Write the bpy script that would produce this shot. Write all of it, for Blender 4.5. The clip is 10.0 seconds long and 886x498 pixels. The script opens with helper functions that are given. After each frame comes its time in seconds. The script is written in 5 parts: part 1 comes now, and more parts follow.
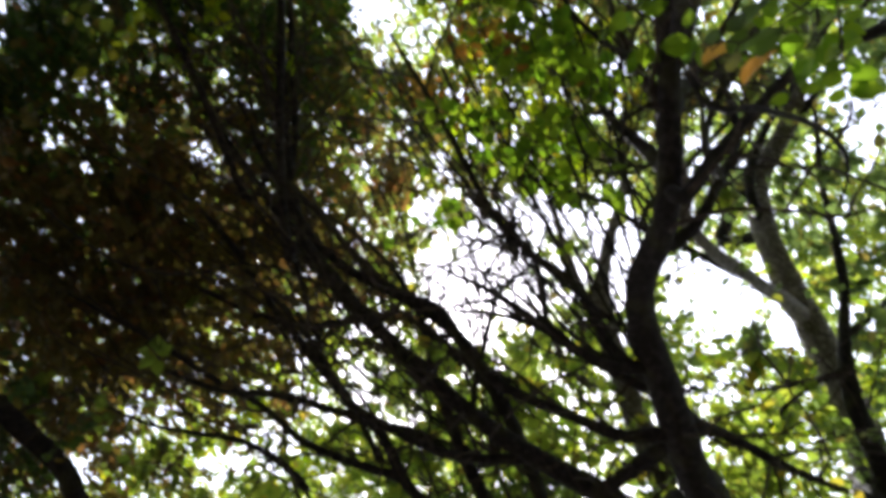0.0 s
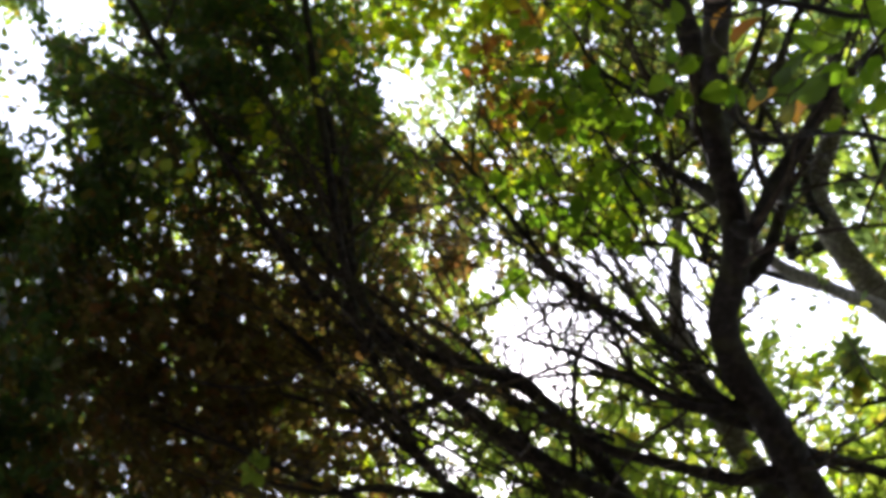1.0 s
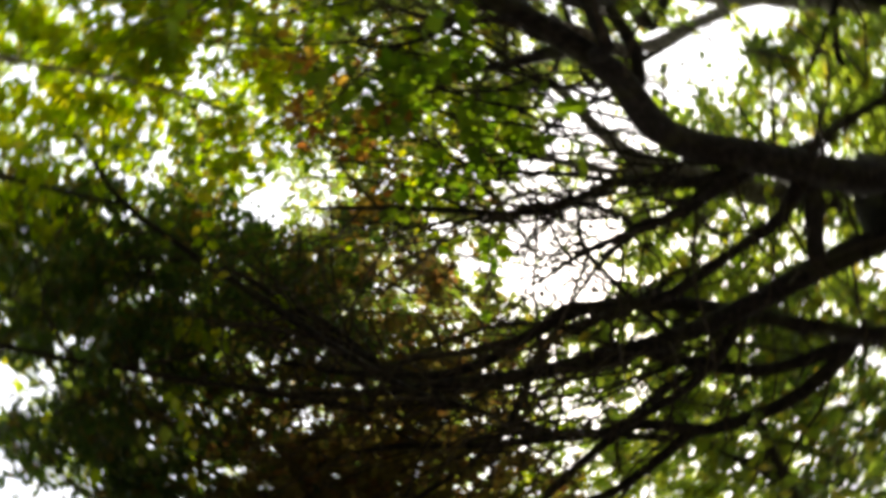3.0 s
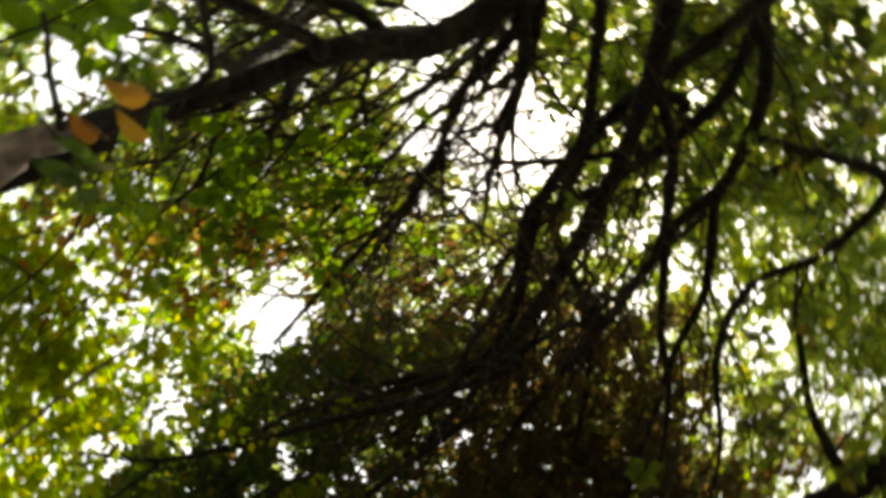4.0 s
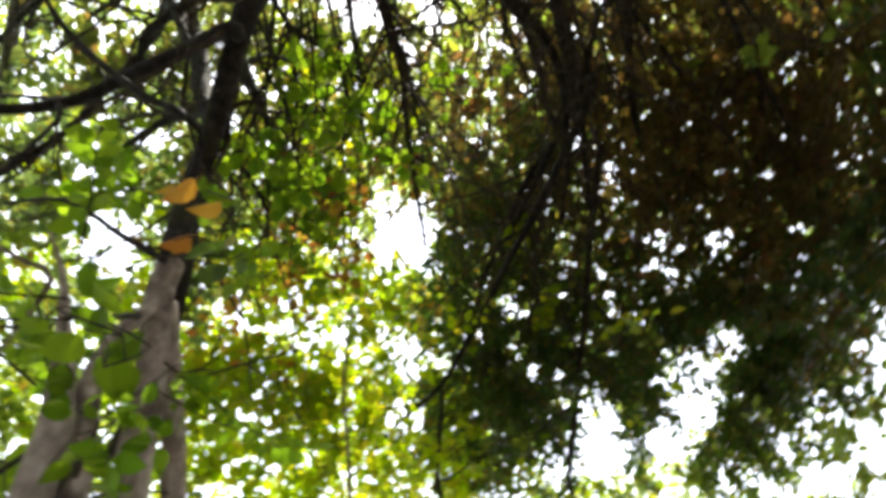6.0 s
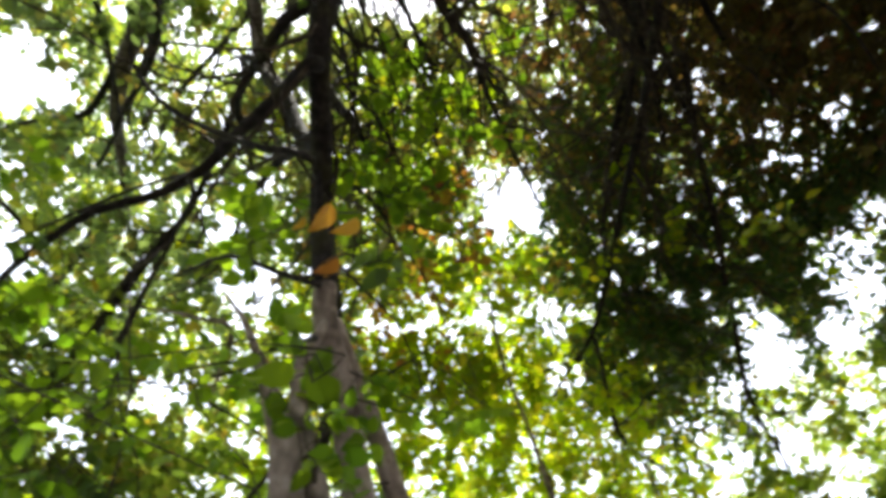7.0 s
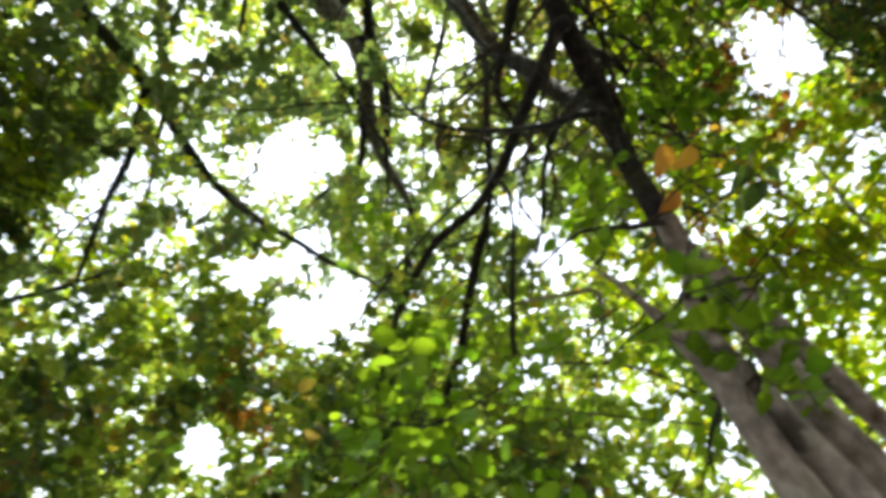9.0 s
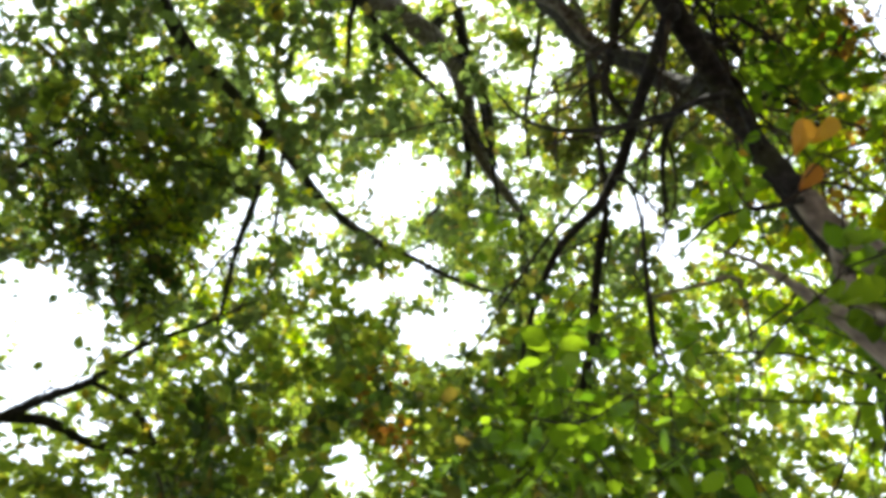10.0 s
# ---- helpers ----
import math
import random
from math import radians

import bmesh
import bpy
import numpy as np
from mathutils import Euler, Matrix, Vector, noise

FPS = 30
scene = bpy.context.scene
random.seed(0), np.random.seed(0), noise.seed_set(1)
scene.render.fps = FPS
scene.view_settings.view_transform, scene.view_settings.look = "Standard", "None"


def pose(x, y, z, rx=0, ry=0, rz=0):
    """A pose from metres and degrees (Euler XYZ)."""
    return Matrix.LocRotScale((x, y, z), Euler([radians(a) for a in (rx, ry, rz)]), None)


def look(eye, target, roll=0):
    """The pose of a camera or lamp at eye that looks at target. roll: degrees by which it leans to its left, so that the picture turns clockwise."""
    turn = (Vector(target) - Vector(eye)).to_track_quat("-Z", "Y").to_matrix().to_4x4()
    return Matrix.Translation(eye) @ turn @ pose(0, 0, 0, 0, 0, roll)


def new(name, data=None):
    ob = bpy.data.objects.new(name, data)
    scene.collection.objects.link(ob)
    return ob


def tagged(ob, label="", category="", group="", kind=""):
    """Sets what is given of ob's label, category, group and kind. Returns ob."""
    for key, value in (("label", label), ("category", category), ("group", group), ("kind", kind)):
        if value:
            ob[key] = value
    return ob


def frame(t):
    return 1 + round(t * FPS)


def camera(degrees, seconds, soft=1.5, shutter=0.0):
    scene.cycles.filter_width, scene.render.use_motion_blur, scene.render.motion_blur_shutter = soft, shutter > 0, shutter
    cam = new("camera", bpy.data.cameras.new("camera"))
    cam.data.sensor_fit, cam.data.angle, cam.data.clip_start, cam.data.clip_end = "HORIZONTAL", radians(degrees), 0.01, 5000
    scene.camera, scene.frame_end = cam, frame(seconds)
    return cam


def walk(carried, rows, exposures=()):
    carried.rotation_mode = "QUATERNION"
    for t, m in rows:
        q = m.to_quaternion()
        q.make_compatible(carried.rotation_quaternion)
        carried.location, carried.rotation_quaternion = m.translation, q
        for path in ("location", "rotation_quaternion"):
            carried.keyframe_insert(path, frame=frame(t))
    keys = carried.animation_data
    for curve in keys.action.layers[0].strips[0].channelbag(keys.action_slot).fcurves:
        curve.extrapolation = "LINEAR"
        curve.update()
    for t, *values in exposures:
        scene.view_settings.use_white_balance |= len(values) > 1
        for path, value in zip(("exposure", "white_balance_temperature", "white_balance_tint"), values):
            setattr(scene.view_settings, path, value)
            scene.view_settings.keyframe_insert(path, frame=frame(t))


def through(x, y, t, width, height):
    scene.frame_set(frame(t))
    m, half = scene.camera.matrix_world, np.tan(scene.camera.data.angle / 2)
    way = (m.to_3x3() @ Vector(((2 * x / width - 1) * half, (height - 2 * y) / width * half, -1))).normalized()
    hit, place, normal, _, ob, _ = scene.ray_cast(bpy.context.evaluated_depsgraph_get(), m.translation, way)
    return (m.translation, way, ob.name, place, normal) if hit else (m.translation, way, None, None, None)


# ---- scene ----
cam = camera(65.8, 10.0, soft=4.2, shutter=0.5)
PATH = [
    (0.0, -0.0, -0.0, 1.5, 168.23, -10.97, -177.73),
    (0.5, 0.029, 0.033, 1.482, 171.62, -13.58, -174.39),
    (1.0, 0.041, 0.088, 1.459, 170.88, -13.53, -166.72),
    (1.5, 0.052, 0.135, 1.45, 170.72, -14.08, -162.35),
    (2.0, 0.057, 0.197, 1.411, 169.38, -10.94, -151.37),
    (2.5, 0.062, 0.211, 1.407, 166.86, -5.94, -138.79),
    (2.7, 0.057, 0.206, 1.426, 166.68, -2.28, -132.85),
    (3.8, -0.302, -0.345, 1.583, 163.77, 5.28, -79.91),
    (4.0, -0.319, -0.352, 1.586, 163.58, 8.6, -72.59),
    (4.5, -0.326, -0.359, 1.57, 164.17, 16.74, -51.77),
    (5.0, -0.329, -0.358, 1.545, 164.89, 20.85, -38.09),
    (5.5, -0.343, -0.346, 1.494, 161.67, 17.71, -33.27),
    (5.7, -0.358, -0.337, 1.477, 161.01, 17.39, -28.99),
    (6.8, -0.452, -0.306, 1.357, 163.72, 14.6, -4.63),
    (7.0, -0.468, -0.313, 1.36, 164.53, 13.43, -2.18),
    (7.5, -0.543, -0.345, 1.362, 165.09, 10.19, 3.54),
    (8.0, -0.587, -0.374, 1.361, 165.55, 6.75, 10.38),
    (8.5, -0.631, -0.411, 1.366, 164.46, 3.01, 20.4),
    (9.0, -0.696, -0.441, 1.332, 162.88, -0.69, 27.23),
    (9.5, -0.76, -0.473, 1.297, 163.88, -5.3, 32.11),
    (10.0, -0.774, -0.487, 1.259, 163.37, -7.39, 35.0),
]
walk(cam, [(row[0], pose(*row[1:])) for row in PATH], exposures=[
    (0.0, 1.18, 6000, 16), (1.5, 1.3, 6100, 15), (2.5, 1.06, 6550, 11), (4.0, 0.92, 8200, 4), (4.5, 1.3, 7000, 10), (5.5, 1.8, 6700, 9), (6.9, 1.48, 6600, 8), (7.5, 1.4, 6450, 7), (8.5, 1.46, 6300, 6), (9.5, 1.47, 6650, 4), (10.0, 1.5, 6550, 4)])

# ---- light ----
SUN_UP, SUN_TURN = 66.0, 158.0
world = bpy.data.worlds.new("sky")
scene.world = world
world.use_nodes = True
sky = world.node_tree.nodes.new("ShaderNodeTexSky")
sky.sky_type, sky.sun_disc = "NISHITA", False
sky.sun_elevation, sky.sun_rotation = radians(SUN_UP), radians(SUN_TURN)
sky.air_density, sky.dust_density = 1.0, 3.0
background = world.node_tree.nodes["Background"]
# thin bright haze over the whole sky
haze = world.node_tree.nodes.new("ShaderNodeMix")
haze.data_type = "RGBA"
haze.inputs[0].default_value = 0.5
haze.inputs[7].default_value = (13.6, 14.1, 16.0, 1)
world.node_tree.links.new(sky.outputs[0], haze.inputs[6])
world.node_tree.links.new(haze.outputs[2], background.inputs[0])
background.inputs[1].default_value = 0.15
sun_data = bpy.data.lights.new("sun", "SUN")
sun_data.energy, sun_data.angle, sun_data.color = 5.0, radians(0.53), (1.0, 0.95, 0.86)
sun = new("sun", sun_data)
sun.matrix_world = look((0, 0, 0), (-math.sin(radians(SUN_TURN)) * math.cos(radians(SUN_UP)),
                                    -math.cos(radians(SUN_TURN)) * math.cos(radians(SUN_UP)), -math.sin(radians(SUN_UP))))


# ---- materials ----
def surface(name, rough=0.8):
    m = bpy.data.materials.new(name)
    m.use_nodes = True
    nodes, links = m.node_tree.nodes, m.node_tree.links
    shader = nodes["Principled BSDF"]
    shader.inputs["Roughness"].default_value = rough
    shader.inputs["Specular IOR Level"].default_value = 0.25
    return m, nodes, links, shader


def ramp(nodes, links, source, stops):
    r = nodes.new("ShaderNodeValToRGB")
    while len(r.color_ramp.elements) < len(stops):
        r.color_ramp.elements.new(0.5)
    for element, (at, colour) in zip(r.color_ramp.elements, stops):
        element.position, element.color = at, (*colour, 1)
    links.new(source, r.inputs[0])
    return r.outputs[0]


def bark(name, dark, mid, light, grain=9.0, moss=0.25, scars=0.0):
    """Bark: long furrows, lichen blotches, a film of moss and dark scars."""
    m, nodes, links, shader = surface(name, 0.9)
    place = nodes.new("ShaderNodeTexCoord")
    fine = nodes.new("ShaderNodeTexNoise")
    fine.inputs["Scale"].default_value, fine.inputs["Detail"].default_value = grain * 4, 6
    blotch = nodes.new("ShaderNodeTexNoise")
    blotch.inputs["Scale"].default_value, blotch.inputs["Detail"].default_value = grain * 0.7, 4
    stretch = nodes.new("ShaderNodeMapping")
    stretch.inputs["Scale"].default_value = (1, 1, 0.5)
    links.new(place.outputs["Object"], stretch.inputs[0])
    links.new(stretch.outputs[0], fine.inputs["Vector"])
    links.new(place.outputs["Object"], blotch.inputs["Vector"])
    base = ramp(nodes, links, fine.outputs[0], [(0.3, dark), (0.52, mid), (0.72, light)])
    green = ramp(nodes, links, blotch.outputs[0], [(0.52, (0, 0, 0)), (0.66, (1, 1, 1))])
    mix = nodes.new("ShaderNodeMix")
    mix.data_type = "RGBA"
    scale = nodes.new("ShaderNodeMath")
    scale.operation = "MULTIPLY"
    scale.inputs[1].default_value = moss
    links.new(green, scale.inputs[0])
    links.new(scale.outputs[0], mix.inputs[0])
    links.new(base, mix.inputs[6])
    mix.inputs[7].default_value = (0.09, 0.1, 0.03, 1)
    scar = nodes.new("ShaderNodeTexVoronoi")
    scar.inputs["Scale"].default_value, scar.inputs["Randomness"].default_value = grain * 0.9, 1.0
    warp = nodes.new("ShaderNodeMix")
    warp.data_type = "RGBA"
    warp.inputs[0].default_value = 0.12
    links.new(place.outputs["Object"], warp.inputs[6])
    links.new(fine.outputs["Color"], warp.inputs[7])
    links.new(warp.outputs[2], scar.inputs["Vector"])
    mark = ramp(nodes, links, scar.outputs["Distance"], [(0.16, (scars, scars, scars)), (0.3, (0, 0, 0))])
    worn = nodes.new("ShaderNodeMix")
    worn.data_type = "RGBA"
    links.new(mark, worn.inputs[0])
    links.new(mix.outputs[2], worn.inputs[6])
    worn.inputs[7].default_value = (*[0.5 * v for v in dark], 1)
    links.new(worn.outputs[2], shader.inputs["Base Color"])
    bump = nodes.new("ShaderNodeBump")
    bump.inputs["Strength"].default_value, bump.inputs["Distance"].default_value = 0.6, 0.008
    links.new(fine.outputs[0], bump.inputs["Height"])
    links.new(bump.outputs[0], shader.inputs["Normal"])
    return m


def foliage(name, tones, through, share=0.5):
    """Thin leaves: each its own tone, matt with a weak gloss, letting light through."""
    m, nodes, links, shader = surface(name, 0.45)
    piece = nodes.new("ShaderNodeNewGeometry")
    own = nodes.new("ShaderNodeObjectInfo")
    add = nodes.new("ShaderNodeMath")
    add.operation = "ADD"
    links.new(piece.outputs["Random Per Island"], add.inputs[0])
    links.new(own.outputs["Random"], add.inputs[1])
    wrap = nodes.new("ShaderNodeMath")
    wrap.operation = "FRACT"
    links.new(add.outputs[0], wrap.inputs[0])
    speck = nodes.new("ShaderNodeTexNoise")
    speck.inputs["Scale"].default_value, speck.inputs["Detail"].default_value = 60, 3
    tone = ramp(nodes, links, wrap.outputs[0], tones)
    lit = ramp(nodes, links, wrap.outputs[0], through)
    mottle = nodes.new("ShaderNodeMix")
    mottle.data_type, mottle.blend_type = "RGBA", "MULTIPLY"
    mottle.inputs[0].default_value = 0.5
    shade = ramp(nodes, links, speck.outputs[0], [(0.3, (0.55, 0.55, 0.5)), (0.65, (1, 1, 1))])
    links.new(tone, mottle.inputs[6])
    links.new(shade, mottle.inputs[7])
    links.new(mottle.outputs[2], shader.inputs["Base Color"])
    glow = nodes.new("ShaderNodeBsdfTranslucent")
    links.new(lit, glow.inputs[0])
    both = nodes.new("ShaderNodeMixShader")
    both.inputs[0].default_value = share
    links.new(shader.outputs[0], both.inputs[1])
    links.new(glow.outputs[0], both.inputs[2])
    links.new(both.outputs[0], nodes["Material Output"].inputs[0])
    return m


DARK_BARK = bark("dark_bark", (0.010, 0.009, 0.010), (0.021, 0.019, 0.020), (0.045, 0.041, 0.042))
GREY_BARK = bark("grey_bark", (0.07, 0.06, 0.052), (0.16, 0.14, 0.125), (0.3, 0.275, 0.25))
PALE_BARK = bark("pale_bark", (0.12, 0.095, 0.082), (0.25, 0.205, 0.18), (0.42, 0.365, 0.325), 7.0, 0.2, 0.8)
TWIG = bark("twig_bark", (0.02, 0.016, 0.013), (0.045, 0.035, 0.03), (0.09, 0.075, 0.06))
GREEN = foliage("green_leaf", [(0, (0.05, 0.082, 0.026)), (0.5, (0.072, 0.106, 0.03)), (0.9, (0.11, 0.128, 0.034)), (1, (0.16, 0.12, 0.025))],
                [(0, (0.23, 0.35, 0.035)), (0.5, (0.35, 0.47, 0.04)), (0.9, (0.5, 0.56, 0.045)), (1, (0.5, 0.34, 0.03))])
# next two: darker leaves for shaded boughs, the shade put into their colour
SHADE_GREEN = foliage("shade_green_leaf", [(0, (0.025, 0.052, 0.024)), (0.7, (0.04, 0.07, 0.026)), (1, (0.09, 0.07, 0.02))],
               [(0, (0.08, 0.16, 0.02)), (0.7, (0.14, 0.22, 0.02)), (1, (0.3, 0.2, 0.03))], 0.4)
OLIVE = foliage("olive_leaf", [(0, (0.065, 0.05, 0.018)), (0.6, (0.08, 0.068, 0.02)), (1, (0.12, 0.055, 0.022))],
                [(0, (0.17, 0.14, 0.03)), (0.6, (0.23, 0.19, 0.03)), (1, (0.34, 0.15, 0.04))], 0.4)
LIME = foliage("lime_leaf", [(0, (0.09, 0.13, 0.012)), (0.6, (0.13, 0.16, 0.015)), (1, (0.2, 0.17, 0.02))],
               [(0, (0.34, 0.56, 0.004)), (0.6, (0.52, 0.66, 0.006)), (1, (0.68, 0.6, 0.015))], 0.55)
# blue-grey shade and skylight put into the leaf colour
BLUE_SHADE = foliage("blue_shade_leaf", [(0, (0.045, 0.065, 0.036)), (0.8, (0.065, 0.085, 0.04)), (1, (0.1, 0.085, 0.035))],
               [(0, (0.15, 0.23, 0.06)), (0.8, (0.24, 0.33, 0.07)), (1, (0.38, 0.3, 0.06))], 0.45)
DULL = foliage("dull_leaf", [(0, (0.055, 0.07, 0.028)), (0.7, (0.075, 0.085, 0.03)), (1, (0.13, 0.085, 0.03))],
               [(0, (0.2, 0.26, 0.045)), (0.7, (0.3, 0.34, 0.05)), (1, (0.42, 0.24, 0.05))], 0.42)
FRESH = foliage("fresh_leaf", [(0, (0.045, 0.09, 0.014)), (1, (0.08, 0.12, 0.018))], [(0, (0.18, 0.36, 0.012)), (1, (0.34, 0.5, 0.016))])
AUTUMN = foliage("autumn_leaf", [(0, (0.16, 0.08, 0.015)), (0.5, (0.22, 0.12, 0.02)), (1, (0.14, 0.045, 0.015))],
                 [(0, (0.5, 0.28, 0.03)), (0.5, (0.6, 0.38, 0.04)), (1, (0.45, 0.14, 0.03))])


GOLD = foliage("golden_leaf", [(0, (0.36, 0.17, 0.02)), (0.5, (0.46, 0.24, 0.025)), (1, (0.3, 0.11, 0.02))],
               [(0, (0.78, 0.42, 0.03)), (0.5, (0.85, 0.52, 0.04)), (1, (0.62, 0.24, 0.03))], 0.5)


# ---- building helpers ----
def mesh_object(name, verts, loops, sizes, material, parent=None, label="", smooth=True):
    """One mesh object from flat arrays: corners, corner indices of all faces, and corners per face."""
    mesh = bpy.data.meshes.new(name)
    verts = np.asarray(verts, dtype=np.float32)
    loops, sizes = np.asarray(loops, dtype=np.int32), np.asarray(sizes, dtype=np.int32)
    mesh.vertices.add(len(verts))
    mesh.vertices.foreach_set("co", verts.ravel())
    mesh.loops.add(len(loops))
    mesh.loops.foreach_set("vertex_index", loops)
    mesh.polygons.add(len(sizes))
    mesh.polygons.foreach_set("loop_start", np.concatenate([[0], np.cumsum(sizes)[:-1]]).astype(np.int32))
    mesh.polygons.foreach_set("use_smooth", np.full(len(sizes), smooth))
    mesh.update(calc_edges=True)
    mesh.validate()
    mesh.materials.append(material)
    ob = new(name, mesh)
    if parent is not None:
        ob.parent = parent
        ob.matrix_parent_inverse = parent.matrix_basis.inverted()
    if label:
        tagged(ob, label)
    return ob


def smooth_line(points, step):
    """A flowing line through the given (x, y, z, radius) points."""
    p = np.array(points, dtype=float)
    p = np.vstack([2 * p[0] - p[1], p, 2 * p[-1] - p[-2]])
    out = []
    for a, b, c, d in zip(p[:-3], p[1:-2], p[2:-1], p[3:]):
        n = max(2, int(np.linalg.norm(c[:3] - b[:3]) / step))
        for u in np.arange(n) / n:
            out.append(0.5 * (2 * b + (c - a) * u + (2 * a - 5 * b + 4 * c - d) * u ** 2 + (3 * b - a - 3 * c + d) * u ** 3))
    out.append(p[-2])
    out = np.array(out)
    out[:, 3] = np.maximum(out[:, 3], 0.0015)
    return out


def tube(line, sides, rough=0.0, seed=0):
    """Corners and faces of a tapering tube along a line, knobbly where rough."""
    n = len(line)
    ahead = np.gradient(line[:, :3], axis=0)
    ahead /= np.linalg.norm(ahead, axis=1, keepdims=True) + 1e-9
    ref = np.array([0.31, 0.87, 0.12])
    u = np.cross(ahead, ref)
    u /= np.linalg.norm(u, axis=1, keepdims=True) + 1e-9
    v = np.cross(ahead, u)
    turn = np.arange(sides) * 2 * np.pi / sides
    radius = np.repeat(line[:, 3:4], sides, axis=1)
    if rough:
        rng = np.random.default_rng(seed)
        along = np.cumsum(rng.normal(0, 0.35, (n, 1)), axis=0)
        bumps = rng.normal(0, 0.8, (n + 4, sides))
        bumps = sum(bumps[k:k + n] for k in range(5)) / 5
        lobes = np.sin(3 * turn + along) * 0.4 + np.sin(2 * turn - 1.7 * along) * 0.5 + bumps
        radius = radius * (1 + rough * lobes)
    ring = line[:, None, :3] + radius[..., None] * (np.cos(turn)[None, :, None] * u[:, None] + np.sin(turn)[None, :, None] * v[:, None])
    verts = np.vstack([ring.reshape(-1, 3), line[-1:, :3] + ahead[-1] * line[-1, 3], line[:1, :3] - ahead[0] * line[0, 3] * 0.6])
    i, j = np.meshgrid(np.arange(n - 1), np.arange(sides), indexing="ij")
    k = (j + 1) % sides
    quads = np.stack([i * sides + j, i * sides + k, (i + 1) * sides + k, (i + 1) * sides + j], -1).reshape(-1, 4)
    last = (n - 1) * sides
    caps = np.stack([last + np.arange(sides), last + (np.arange(sides) + 1) % sides, np.full(sides, n * sides)], -1)
    foot = np.stack([(np.arange(sides) + 1) % sides, np.arange(sides), np.full(sides, n * sides + 1)], -1)
    loops = np.concatenate([quads.ravel(), caps.ravel(), foot.ravel()])
    sizes = np.concatenate([np.full(len(quads), 4), np.full(2 * sides, 3)])
    return verts, loops, sizes


def joined(pieces):
    verts, loops, sizes, n = [], [], [], 0
    for v, l, s in pieces:
        verts.append(v), loops.append(l + n), sizes.append(s)
        n += len(v)
    return np.vstack(verts), np.concatenate(loops), np.concatenate(sizes)


WOOD, TWIGGY = {}, {}


def tree(name, base, label):
    ob = new(name)
    ob.location = base
    bpy.context.view_layer.update()
    WOOD[ob.name], TWIGGY[ob.name] = [], []
    return tagged(ob, label, "tree")


def limb(owner, points, material=None, name="branch", label="", wob=0.02, twiggy=1.0):
    """A trunk or branch of a tree; the points run from its thick end to its tip."""
    if WOOD[owner.name] and points[0][2] > 0.3:
        # grow it out of the nearest wood of its tree
        wood = np.vstack(WOOD[owner.name])
        away = np.linalg.norm(wood[:, :3] - np.array(points[0][:3]), axis=1)
        near = wood[np.argmin(away)]
        if away.min() < 0.25:
            points = [(*near[:3], min(near[3], points[0][3]) * 0.9)] + list(points[1:])
        elif away.min() < 1.2:
            points = [(*near[:3], min(near[3], points[0][3]) * 0.9)] + list(points)
    line = smooth_line(points, 0.07)
    seed = int(abs(line[0, 0] * 9173 + line[-1, 1] * 7919 + line[-1, 2] * 131)) % 100000
    rng = np.random.default_rng(seed)
    sway = rng.normal(0, 1, (len(line), 3))
    for _ in range(5):
        sway = (np.roll(sway, 1, 0) + sway + np.roll(sway, -1, 0)) / 3
    line[1:-1, :3] += sway[1:-1] * wob * np.minimum(1, line[1:-1, 3:4] / 0.02)
    thick = line[:, 3].max()
    sides = 14 if thick > 0.05 else 9 if thick > 0.02 else 6
    verts, loops, sizes = tube(line, sides, 0.1 if thick > 0.03 else 0.06, seed)
    WOOD[owner.name].append(line)
    TWIGGY[owner.name].append(twiggy)
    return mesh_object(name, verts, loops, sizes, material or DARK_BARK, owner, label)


# Openings in the crowns, each a widening shaft from a low to a high point, most set along the camera's sight lines:
# (low, high, low radius, high radius, share of leaves left).
OPENINGS = []


def opening(low, high, r_low, r_high, left=0.02):
    OPENINGS.append((np.array(low), np.array(high), r_low, r_high, left))


WAVES = np.random.default_rng(17).normal(0, 1, (9, 3))
WAVES *= np.linspace(7, 20, 9)[:, None] / np.linalg.norm(WAVES, axis=1, keepdims=True)
PHASES = np.random.default_rng(18).uniform(0, 6.28, 9)


def kept(points, rng, loose=1.0):
    """Which points stay, given the openings; their edges are ragged."""
    stay = np.ones(len(points), dtype=bool)
    x, y, z = points.T
    ragged = 0.95 + 0.16 * (np.sin(5.1 * x + 2.3 * y) + np.sin(4.7 * y - 3.1 * z + 1) + np.sin(3.9 * z + 5.9 * x + 2))
    # leaves gather in clumps with thin places between them
    clump = sum(np.sin(points @ w + p) for w, p in zip(WAVES, PHASES)) / len(WAVES)
    stay &= rng.random(len(points)) < np.clip(1 + loose * (2.2 * clump - 0.38), 0.06, 1)
    for low, high, r_low, r_high, left in OPENINGS:
        axis = high - low
        u = np.clip((points - low) @ axis / (axis @ axis), 0, 1)
        away = np.linalg.norm(points - low - u[:, None] * axis, axis=1)
        edge = (r_low + (r_high - r_low) * u) * rng.uniform(0.7, 1.1, len(points)) * ragged
        stay &= (away > edge) | (rng.random(len(points)) < left)
    # no leaves close around the camera's places
    stay &= np.linalg.norm(points - np.array([-0.35, -0.15, 1.45]), axis=1) > 1.15
    return stay


OUTLINE = np.array([(0, 0.0, 0), (0.33, 0.26, 0.05), (0.33, 0.6, 0.04), (0, 1.06, -0.06), (-0.33, 0.6, 0.04), (-0.33, 0.26, 0.05)])


